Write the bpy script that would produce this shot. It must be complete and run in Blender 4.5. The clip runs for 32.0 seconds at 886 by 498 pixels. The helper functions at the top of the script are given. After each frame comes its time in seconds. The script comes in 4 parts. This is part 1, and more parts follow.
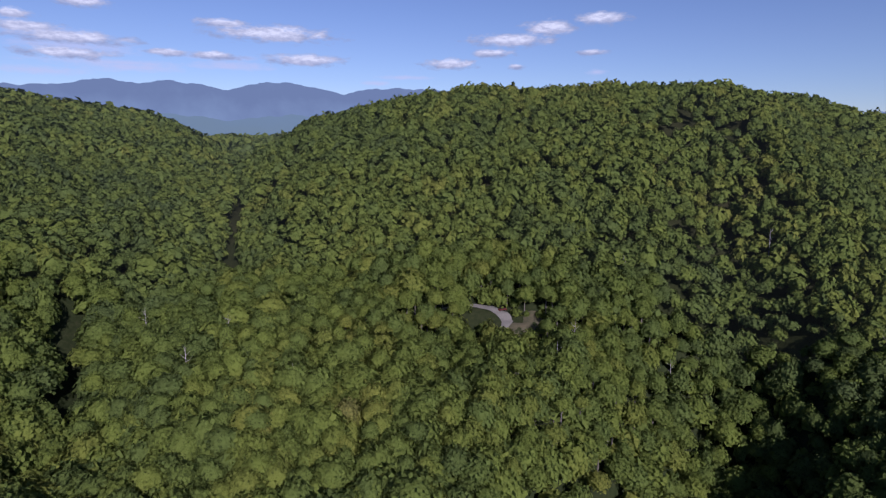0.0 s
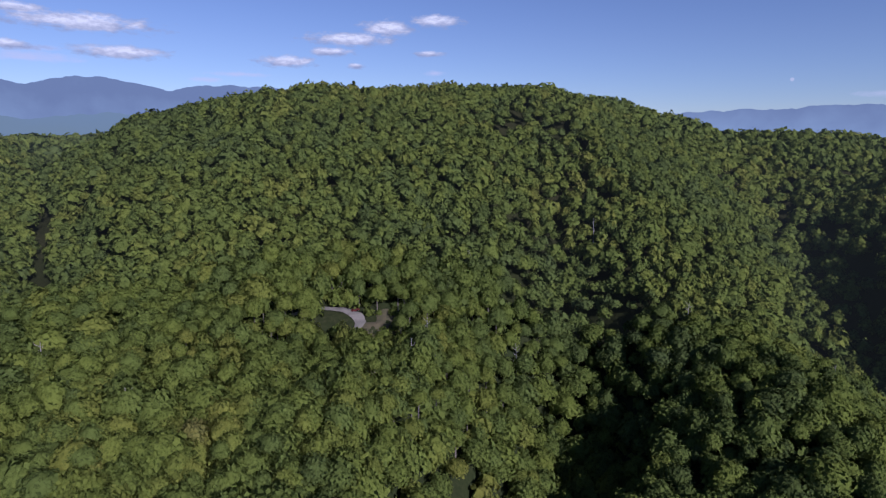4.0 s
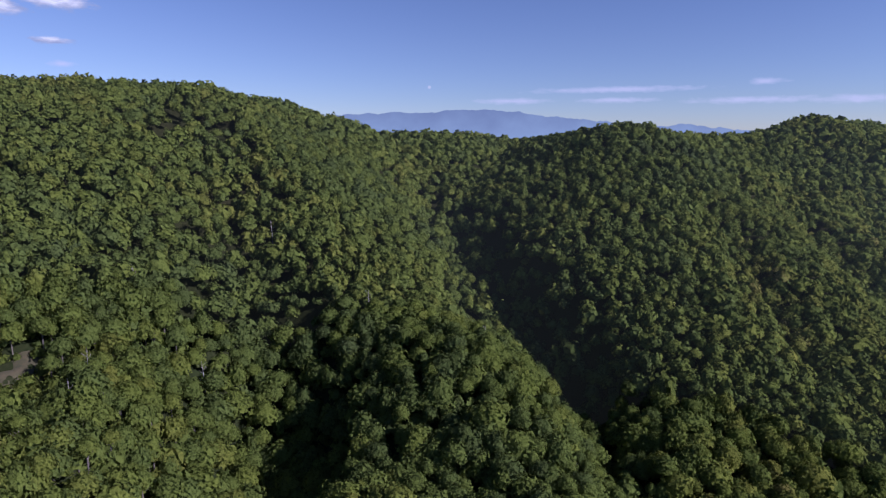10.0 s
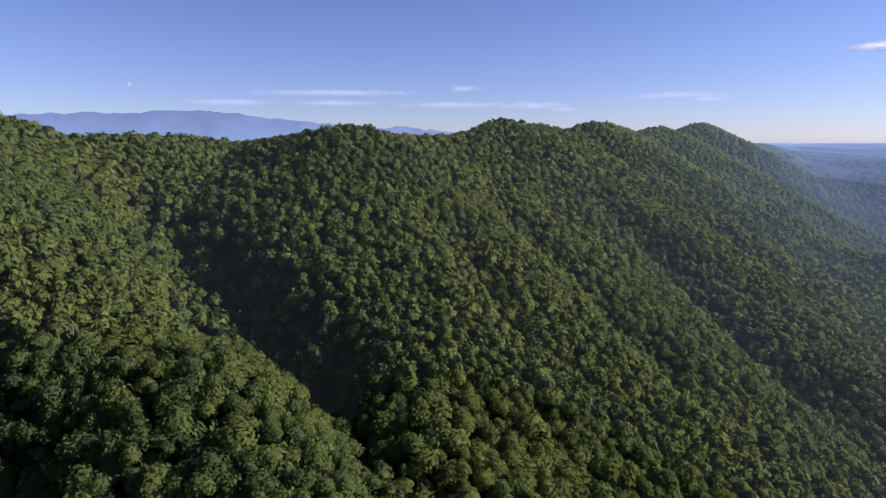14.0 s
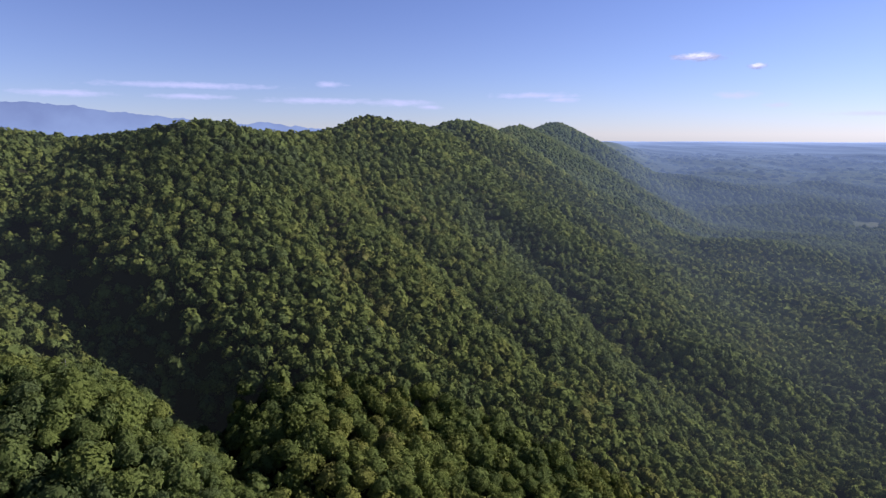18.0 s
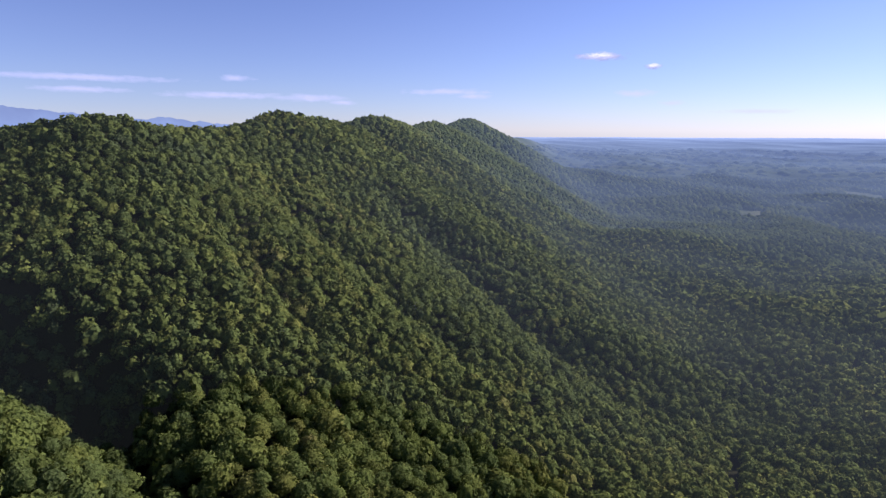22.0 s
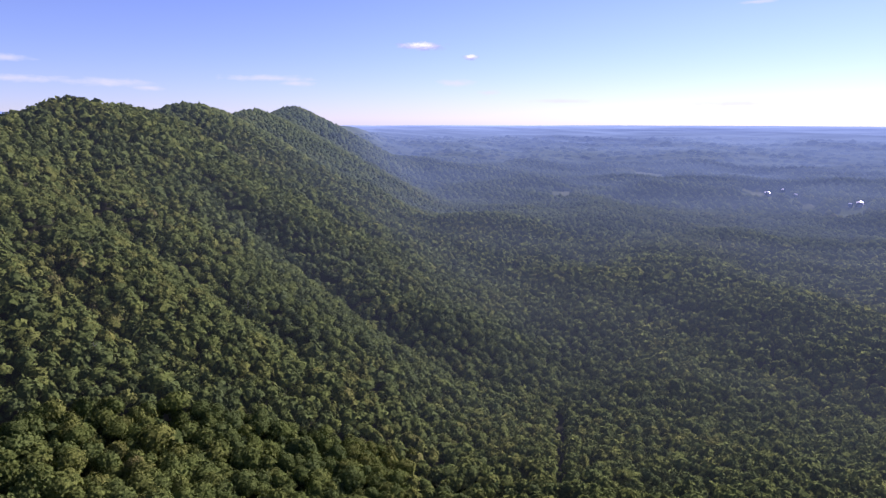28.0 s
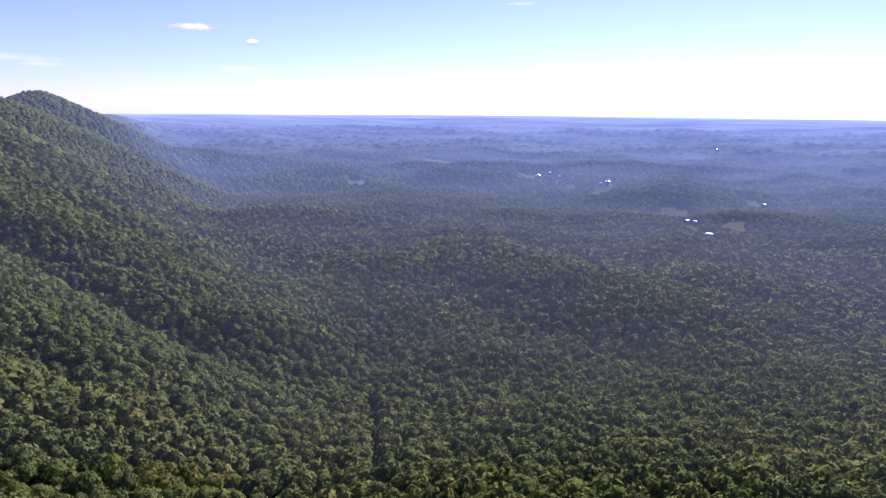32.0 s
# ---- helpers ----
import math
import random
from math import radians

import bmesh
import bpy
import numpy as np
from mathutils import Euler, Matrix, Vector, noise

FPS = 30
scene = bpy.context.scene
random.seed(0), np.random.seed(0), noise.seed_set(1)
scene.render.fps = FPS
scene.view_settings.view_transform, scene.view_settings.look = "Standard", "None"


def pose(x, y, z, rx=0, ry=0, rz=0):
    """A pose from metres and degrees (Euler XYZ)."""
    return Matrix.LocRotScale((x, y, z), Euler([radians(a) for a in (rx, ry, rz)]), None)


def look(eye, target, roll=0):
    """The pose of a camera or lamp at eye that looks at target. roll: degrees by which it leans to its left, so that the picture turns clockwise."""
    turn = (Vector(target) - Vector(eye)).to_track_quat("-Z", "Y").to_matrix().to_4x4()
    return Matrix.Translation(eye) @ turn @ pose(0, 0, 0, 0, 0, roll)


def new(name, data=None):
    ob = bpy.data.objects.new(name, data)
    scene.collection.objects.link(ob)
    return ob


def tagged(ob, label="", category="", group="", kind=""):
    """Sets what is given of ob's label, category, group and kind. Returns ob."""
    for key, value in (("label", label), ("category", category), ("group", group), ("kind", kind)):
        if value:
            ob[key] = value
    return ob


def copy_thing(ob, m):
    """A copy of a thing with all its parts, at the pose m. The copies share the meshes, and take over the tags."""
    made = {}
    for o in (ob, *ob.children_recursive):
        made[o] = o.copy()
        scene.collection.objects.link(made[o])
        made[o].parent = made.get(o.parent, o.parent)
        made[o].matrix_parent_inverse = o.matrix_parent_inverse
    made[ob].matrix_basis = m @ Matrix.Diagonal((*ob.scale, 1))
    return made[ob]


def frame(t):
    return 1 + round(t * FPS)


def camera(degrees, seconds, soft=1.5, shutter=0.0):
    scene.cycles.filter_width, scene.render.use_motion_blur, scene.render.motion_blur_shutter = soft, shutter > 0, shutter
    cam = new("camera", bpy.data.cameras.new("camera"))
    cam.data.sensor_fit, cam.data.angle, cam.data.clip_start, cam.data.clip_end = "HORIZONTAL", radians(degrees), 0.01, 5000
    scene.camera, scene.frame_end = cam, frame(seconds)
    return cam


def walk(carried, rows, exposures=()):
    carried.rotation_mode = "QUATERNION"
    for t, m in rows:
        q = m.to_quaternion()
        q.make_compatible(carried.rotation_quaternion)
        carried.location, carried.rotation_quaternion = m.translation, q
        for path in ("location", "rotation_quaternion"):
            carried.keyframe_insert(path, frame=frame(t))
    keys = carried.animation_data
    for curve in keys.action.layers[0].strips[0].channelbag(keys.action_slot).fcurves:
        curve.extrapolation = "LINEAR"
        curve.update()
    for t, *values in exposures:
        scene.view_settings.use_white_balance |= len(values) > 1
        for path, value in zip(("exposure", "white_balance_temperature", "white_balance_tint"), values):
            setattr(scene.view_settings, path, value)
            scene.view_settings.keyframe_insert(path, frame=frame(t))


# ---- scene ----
EYE = 230.0
PLAIN = 15.0
cam = camera(74.77, 32.0, soft=1.3)
PATH = [
    (0, pose(0, 0, EYE, 78.86, -0.42, -1.08)),
    (0.5, pose(0, 0, EYE, 78.88, -0.42, -3.52)),
    (1, pose(0, 0, EYE, 78.89, -0.38, -5.81)),
    (1.5, pose(0, 0, EYE, 78.91, -0.37, -7.08)),
    (2, pose(0, 0, EYE, 78.92, -0.32, -9.31)),
    (2.5, pose(0, 0, EYE, 78.93, -0.29, -11.22)),
    (3, pose(0, 0, EYE, 78.92, -0.30, -12.90)),
    (3.5, pose(0, 0, EYE, 78.91, -0.30, -14.40)),
    (5.5, pose(0, 0, EYE, 78.91, -0.21, -22.60)),
    (6, pose(0, 0, EYE, 78.93, -0.22, -24.65)),
    (6.5, pose(0, 0, EYE, 78.96, -0.22, -26.59)),
    (7, pose(0, 0, EYE, 78.98, -0.23, -28.25)),
    (7.5, pose(0, 0, EYE, 78.98, -0.19, -31.54)),
    (8, pose(0, 0, EYE, 79.00, -0.12, -35.68)),
    (8.5, pose(0, 0, EYE, 79.04, -0.08, -39.01)),
    (9, pose(0, 0, EYE, 79.06, -0.05, -41.70)),
    (9.5, pose(0, 0, EYE, 79.05, -0.01, -44.66)),
    (10, pose(0, 0, EYE, 79.06, 0.00, -47.60)),
    (10.5, pose(0, 0, EYE, 79.11, -0.03, -50.47)),
    (11, pose(0, 0, EYE, 79.18, -0.07, -53.15)),
    (11.5, pose(0, 0, EYE, 79.21, -0.06, -55.93)),
    (12, pose(0, 0, EYE, 79.25, -0.04, -58.85)),
    (12.5, pose(0, 0, EYE, 79.23, 0.09, -62.51)),
    (13, pose(0, 0, EYE, 79.22, 0.25, -66.11)),
    (13.5, pose(0, 0, EYE, 79.20, 0.41, -69.99)),
    (14, pose(0, 0, EYE, 79.16, 0.44, -73.85)),
    (14.5, pose(0, 0, EYE, 79.09, 0.37, -76.85)),
    (16.5, pose(0, 0, EYE, 78.95, 0.14, -82.42)),
    (17, pose(0, 0, EYE, 78.92, 0.11, -83.97)),
    (17.5, pose(0, 0, EYE, 78.88, 0.07, -85.30)),
    (18, pose(0, 0, EYE, 78.84, 0.04, -86.62)),
    (18.5, pose(0, 0, EYE, 78.80, -0.01, -87.61)),
    (19, pose(0, 0, EYE, 78.74, -0.05, -88.41)),
    (19.5, pose(0, 0, EYE, 78.69, -0.11, -89.15)),
    (20, pose(0, 0, EYE, 78.63, -0.13, -90.07)),
    (20.5, pose(0, 0, EYE, 78.59, -0.09, -91.36)),
    (21, pose(0, 0, EYE, 78.53, -0.07, -92.69)),
    (21.5, pose(0, 0, EYE, 78.50, -0.03, -93.82)),
    (22, pose(0, 0, EYE, 78.45, -0.00, -94.92)),
    (22.5, pose(0, 0, EYE, 78.40, 0.02, -95.99)),
    (23, pose(0, 0, EYE, 78.36, 0.04, -97.00)),
    (23.5, pose(0, 0, EYE, 78.29, 0.05, -98.00)),
    (24, pose(0, 0, EYE, 78.20, 0.04, -99.14)),
    (24.5, pose(0, 0, EYE, 78.10, 0.06, -100.27)),
    (25, pose(0, 0, EYE, 78.01, 0.06, -101.35)),
    (25.5, pose(0, 0, EYE, 77.94, 0.08, -102.47)),
    (27.5, pose(0, 0, EYE, 77.43, 0.07, -108.30)),
    (28, pose(0, 0, EYE, 77.33, 0.04, -111.49)),
    (28.5, pose(0, 0, EYE, 77.23, -0.01, -115.64)),
    (29, pose(0, 0, EYE, 77.11, -0.05, -119.84)),
    (29.5, pose(0, 0, EYE, 76.96, -0.08, -124.54)),
    (30, pose(0, 0, EYE, 76.84, -0.09, -129.08)),
    (30.5, pose(0, 0, EYE, 76.73, -0.18, -130.61)),
    (31, pose(0, 0, EYE, 76.63, -0.28, -131.22)),
    (31.5, pose(0, 0, EYE, 76.50, -0.35, -131.47)),
    (32, pose(0, 0, EYE, 76.38, -0.42, -131.45)),
]
walk(cam, PATH, [(0, 0.5, 5470, 36), (6, 0.48, 5270, 37), (13, 0.74, 5390, 42), (19, 0.86, 5490, 42), (25, 0.98, 5460, 49), (28, 1.08, 5360, 57), (32, 1.37, 5230, 65)])

# ---- world and sun ----
SUN_AZ, SUN_EL = 160.0, 30.0
world = bpy.data.worlds.new("sky")
scene.world = world
world.use_nodes = True


class Nodes:
    """Short hand for building a node tree."""

    def __init__(self, tree):
        self.t = tree
        tree.nodes.clear()

    def add(self, kind, **props):
        n = self.t.nodes.new(kind)
        for k, v in props.items():
            if k == "operation":
                n.operation = v
            elif k == "data_type":
                n.data_type = v
            elif k == "blend_type":
                n.blend_type = v
        return n

    def put(self, socket, value):
        if isinstance(value, bpy.types.NodeSocket):
            self.t.links.new(value, socket)
        elif value is not None:
            socket.default_value = value

    def math(self, op, a, b=None, c=None, clamp=False):
        n = self.add("ShaderNodeMath", operation=op)
        n.use_clamp = clamp
        for i, v in enumerate((a, b, c)):
            self.put(n.inputs[i], v)
        return n.outputs[0]

    def mix(self, f, a, b, blend="MIX"):
        n = self.add("ShaderNodeMix", data_type="RGBA", blend_type=blend)
        self.put(n.inputs[0], f)
        self.put(n.inputs[6], a)
        self.put(n.inputs[7], b)
        return n.outputs[2]

    def ramp(self, f, stops):
        n = self.add("ShaderNodeValToRGB")
        e = n.color_ramp.elements
        while len(e) < len(stops):
            e.new(0.5)
        for i, (p, c) in enumerate(stops):
            e[i].position = p
            e[i].color = (*c, 1) if len(c) == 3 else c
        self.put(n.inputs[0], f)
        return n.outputs[0]

    def noise(self, vec, scale, detail=3.0, rough=0.55):
        n = self.add("ShaderNodeTexNoise")
        self.put(n.inputs["Vector"], vec)
        n.inputs["Scale"].default_value = scale
        n.inputs["Detail"].default_value = detail
        n.inputs["Roughness"].default_value = rough
        return n.outputs[0]


def rgb(r, g, b):
    return (r, g, b, 1.0)


# Clouds: azimuth, elevation, half width and half height, in degrees.
CUMULUS = [(-33.2, 7.97, 2.2, 0.41), (-30.4, 7.45, 3.9, 0.43), (-30.9, 6.21, 2.8, 0.38), (-18.7, 9.41, 1.9, 0.33), (-14.5, 8.75, 4.5, 0.60),
           (-23.3, 6.74, 1.5, 0.29), (-19.7, 6.71, 1.9, 0.28), (-11.8, 6.64, 3.0, 0.44), (1.7, 6.54, 2.2, 0.41), (7.4, 8.64, 3.3, 0.50),
           (10.9, 9.65, 1.9, 0.59), (15.5, 10.35, 2.0, 0.47), (5.8, 7.50, 1.7, 0.30), (14.9, 7.47, 1.1, 0.22), (8, 6.30, 0.8, 0.21),
           (-29.5, 10.17, 1.8, 0.36), (-34, 8.82, 1.1, 0.30), (109.5, 6.58, 1.8, 0.30), (114.1, 5.58, 0.6, 0.20)]
STREAKS = [(-30.2, 6.8, 3.6, 0.42), (-27.5, 5.7, 4.6, 0.24), (-19.5, 6.6, 2.6, 0.2), (-18.5, 5.8, 3.4, 0.2), (-31.5, 7.6, 3.0, 0.4),
           (-26.4, 5.41, 3.2, 0.32), (-18, 5.92, 2.7, 0.29), (-2.5, 5.28, 1.9, 0.16), (-5.4, 4.72, 1.0, 0.16), (15.3, 5.76, 0.7, 0.20),
           (-32.9, 4.78, 2.4, 0.26), (63.6, 4.25, 5.6, 0.21), (63.9, 3.31, 2.4, 0.18), (75, 3.11, 3.9, 0.22), (82.5, 2.98, 2.5, 0.26),
           (85.4, 2.58, 0.9, 0.16), (76, 4.64, 1.0, 0.22), (54.3, 3.33, 2.5, 0.21), (95.3, 3.61, 2.9, 0.21), (97.9, 3.17, 1.2, 0.18),
           (112.7, 3.30, 1.2, 0.26), (115.8, 2.40, 0.8, 0.18), (138.4, 9.31, 1.0, 0.12), (122.8, 1.59, 2.2, 0.16), (137.6, 1.25, 3.3, 0.21)]


def build_world():
    k = Nodes(world.node_tree)
    out = k.add("ShaderNodeOutputWorld")
    bg = k.add("ShaderNodeBackground")
    sky = k.add("ShaderNodeTexSky")
    sky.sky_type = "NISHITA"
    sky.sun_disc = False
    sky.sun_elevation = radians(SUN_EL)
    sky.sun_rotation = radians(SUN_AZ)
    sky.altitude = 600
    sky.air_density, sky.dust_density, sky.ozone_density = 1.0, 0.03, 2.0
    tc = k.add("ShaderNodeTexCoord")
    sep = k.add("ShaderNodeSeparateXYZ")
    k.put(sep.inputs[0], tc.outputs["Generated"])
    az = k.math("DEGREES", k.math("ARCTAN2", sep.outputs[0], sep.outputs[1]))
    el = k.math("DEGREES", k.math("ARCSINE", sep.outputs[2]))
    at = k.add("ShaderNodeCombineXYZ")
    k.put(at.inputs[0], az)
    k.put(at.inputs[1], k.math("MULTIPLY", el, 2.6))
    n1 = k.noise(at.outputs[0], 0.75, 6.0, 0.62)
    up = k.add("ShaderNodeVectorMath", operation="ADD")
    k.put(up.inputs[0], at.outputs[0])
    up.inputs[1].default_value = (0.25, 0.55, 0)
    n2 = k.noise(up.outputs[0], 0.75, 6.0, 0.62)

    def cover(clouds, rag, soft, lift, size):
        low = None
        for a, e, w, h in clouds:
            m = k.add("ShaderNodeVectorMath", operation="MULTIPLY_ADD")
            k.put(m.inputs[0], at.outputs[0])
            m.inputs[1].default_value = (1 / w, 1 / (2.6 * h), 0)
            m.inputs[2].default_value = (-a / w, -(e + lift) / h, 0)
            ln = k.add("ShaderNodeVectorMath", operation="LENGTH")
            k.put(ln.inputs[0], m.outputs[0])
            low = ln.outputs["Value"] if low is None else k.math("MINIMUM", low, ln.outputs["Value"])
        d = k.math("ADD", low, k.math("MULTIPLY", k.math("SUBTRACT", n1, 0.5), rag))
        return k.math("DIVIDE", k.math("SUBTRACT", size, d), soft, clamp=True)

    puffs = cover(CUMULUS, 2.7, 0.8, 0.0, 1.45)
    tops = cover(CUMULUS, 2.7, 1.0, 0.16, 1.4)
    thin = k.math("MULTIPLY", cover(STREAKS, 2.6, 1.4, 0.0, 1.6), 0.6)
    relief = k.math("ADD", k.math("MULTIPLY", k.math("SUBTRACT", n1, n2), 2.2), k.math("MULTIPLY", tops, 0.85), clamp=True)
    cloud = k.ramp(relief, [(0.0, (4.3, 5.1, 6.2)), (0.55, (6.9, 7.5, 8.0)), (1.0, (10.2, 10.8, 10.6))])
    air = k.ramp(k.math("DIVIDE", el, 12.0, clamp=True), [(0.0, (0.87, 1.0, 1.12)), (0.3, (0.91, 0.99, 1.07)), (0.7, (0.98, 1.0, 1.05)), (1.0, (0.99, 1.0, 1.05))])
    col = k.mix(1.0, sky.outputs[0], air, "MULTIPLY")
    col = k.mix(thin, col, rgb(7.8, 8.2, 9.2))
    col = k.mix(puffs, col, cloud)
    moon = k.math("DIVIDE", k.math("SUBTRACT", 1.3, k.math("DIVIDE", k.math("POWER", k.math("ADD", k.math("POWER", k.math("SUBTRACT", az, 46.3), 2.0), k.math("POWER", k.math("SUBTRACT", el, 4.65), 2.0)), 0.5), 0.14)), 0.5, clamp=True)
    col = k.mix(k.math("MULTIPLY", moon, 0.55), col, rgb(8.5, 8.8, 9.0))
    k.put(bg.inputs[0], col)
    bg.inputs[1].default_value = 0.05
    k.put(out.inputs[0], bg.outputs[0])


build_world()
sun = new("sun", bpy.data.lights.new("sun", "SUN"))
sun.data.energy, sun.data.angle, sun.data.color = 4.2, radians(0.53), (1.0, 0.93, 0.8)
_a, _e = radians(SUN_AZ), radians(SUN_EL)
SUN_DIR = Vector((math.sin(_a) * math.cos(_e), math.cos(_a) * math.cos(_e), math.sin(_e)))
sun.matrix_world = look(tuple(SUN_DIR * 900), (0, 0, 0))

# ---- materials ----


def material(name):
    m = bpy.data.materials.new(name)
    m.use_nodes = True
    return m, Nodes(m.node_tree)


def leaf_shader(k, geo, stops, translucent, rough):
    att = k.add("ShaderNodeAttribute")
    att.attribute_name = "tint"
    info = k.add("ShaderNodeObjectInfo")
    tone = k.math("FRACT", k.math("ADD", att.outputs["Fac"], info.outputs["Random"]))
    patch = k.noise(geo.outputs["Position"], 0.009, 3.0)
    tone = k.math("ADD", k.math("MULTIPLY", tone, 0.5), k.math("MULTIPLY", k.math("SUBTRACT", patch, 0.3), 1.05), clamp=True)
    col = k.ramp(tone, stops)
    fine = k.noise(geo.outputs["Position"], 1.15, 4.0, 0.7)
    var = k.math("ADD", k.math("MULTIPLY", geo.outputs["Random Per Island"], 0.35), k.math("MULTIPLY", fine, 1.6))
    col = k.mix(1.0, col, k.ramp(var, [(0.66, (0.4, 0.42, 0.47)), (1.08, (1.45, 1.38, 1.2))]), "MULTIPLY")
    pr = k.add("ShaderNodeBsdfPrincipled")
    k.put(pr.inputs["Base Color"], col)
    pr.inputs["Roughness"].default_value = rough
    pr.inputs["Specular IOR Level"].default_value = 0.0
    lean = k.add("ShaderNodeAttribute")
    lean.attribute_name = "outward"
    turned = k.add("ShaderNodeVectorTransform")
    turned.vector_type, turned.convert_from, turned.convert_to = "VECTOR", "OBJECT", "WORLD"
    k.put(turned.inputs[0], lean.outputs["Vector"])
    both = k.add("ShaderNodeVectorMath")
    both.operation = "MULTIPLY_ADD"
    k.put(both.inputs[0], geo.outputs["Normal"])
    both.inputs[1].default_value = (0.5, 0.5, 0.5)
    k.put(both.inputs[2], turned.outputs[0])
    unit = k.add("ShaderNodeVectorMath")
    unit.operation = "NORMALIZE"
    k.put(unit.inputs[0], both.outputs[0])
    bump = k.add("ShaderNodeBump")
    bump.inputs["Strength"].default_value = 0.7
    bump.inputs["Distance"].default_value = 1.0
    k.put(bump.inputs["Height"], fine)
    k.put(bump.inputs["Normal"], unit.outputs[0])
    k.put(pr.inputs["Normal"], bump.outputs[0])
    tr = k.add("ShaderNodeBsdfTranslucent")
    k.put(tr.inputs["Normal"], unit.outputs[0])
    k.put(tr.inputs[0], k.mix(0.5, col, rgb(0.16, 0.19, 0.03)))
    mx = k.add("ShaderNodeMixShader")
    mx.inputs[0].default_value = translucent
    k.put(mx.inputs[1], pr.outputs[0])
    k.put(mx.inputs[2], tr.outputs[0])
    return mx.outputs[0]


def leaf_material(name, stops, translucent=0.36, rough=0.7):
    m, k = material(name)
    out = k.add("ShaderNodeOutputMaterial")
    geo = k.add("ShaderNodeNewGeometry")
    k.put(out.inputs[0], leaf_shader(k, geo, stops, translucent, rough))
    return m


GREENS = [(0.0, (0.06, 0.086, 0.034)), (0.3, (0.082, 0.116, 0.032)), (0.6, (0.105, 0.14, 0.031)), (0.85, (0.138, 0.157, 0.035)), (1.0, (0.148, 0.134, 0.058))]
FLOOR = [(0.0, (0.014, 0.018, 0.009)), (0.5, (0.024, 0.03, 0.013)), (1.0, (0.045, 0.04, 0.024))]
LEAF = leaf_material("leaves", GREENS)


def bark_material():
    m, k = material("bark")
    out = k.add("ShaderNodeOutputMaterial")
    geo = k.add("ShaderNodeNewGeometry")
    n = k.noise(geo.outputs["Position"], 3.0, 5.0)
    pr = k.add("ShaderNodeBsdfPrincipled")
    k.put(pr.inputs["Base Color"], k.ramp(n, [(0.3, (0.06, 0.05, 0.04)), (0.7, (0.17, 0.15, 0.125))]))
    pr.inputs["Roughness"].default_value = 0.9
    k.put(out.inputs[0], pr.outputs[0])
    return m


BARK = bark_material()


def soil_material():
    m, k = material("forest_floor")
    out = k.add("ShaderNodeOutputMaterial")
    geo = k.add("ShaderNodeNewGeometry")
    n1 = k.noise(geo.outputs["Position"], 0.03, 4.0)
    n2 = k.noise(geo.outputs["Position"], 0.6, 5.0)
    c = k.ramp(n2, [(0.3, (0.014, 0.016, 0.008)), (0.55, (0.028, 0.03, 0.013)), (0.8, (0.055, 0.045, 0.028))])
    c = k.mix(n1, c, rgb(0.022, 0.034, 0.012))
    pr = k.add("ShaderNodeBsdfPrincipled")
    k.put(pr.inputs["Base Color"], c)
    pr.inputs["Roughness"].default_value = 0.95
    pr.inputs["Specular IOR Level"].default_value = 0.0
    bump = k.add("ShaderNodeBump")
    bump.inputs["Strength"].default_value = 0.6
    bump.inputs["Distance"].default_value = 0.5
    k.put(bump.inputs["Height"], n2)
    k.put(pr.inputs["Normal"], bump.outputs[0])
    k.put(out.inputs[0], pr.outputs[0])
    return m


SOIL = soil_material()


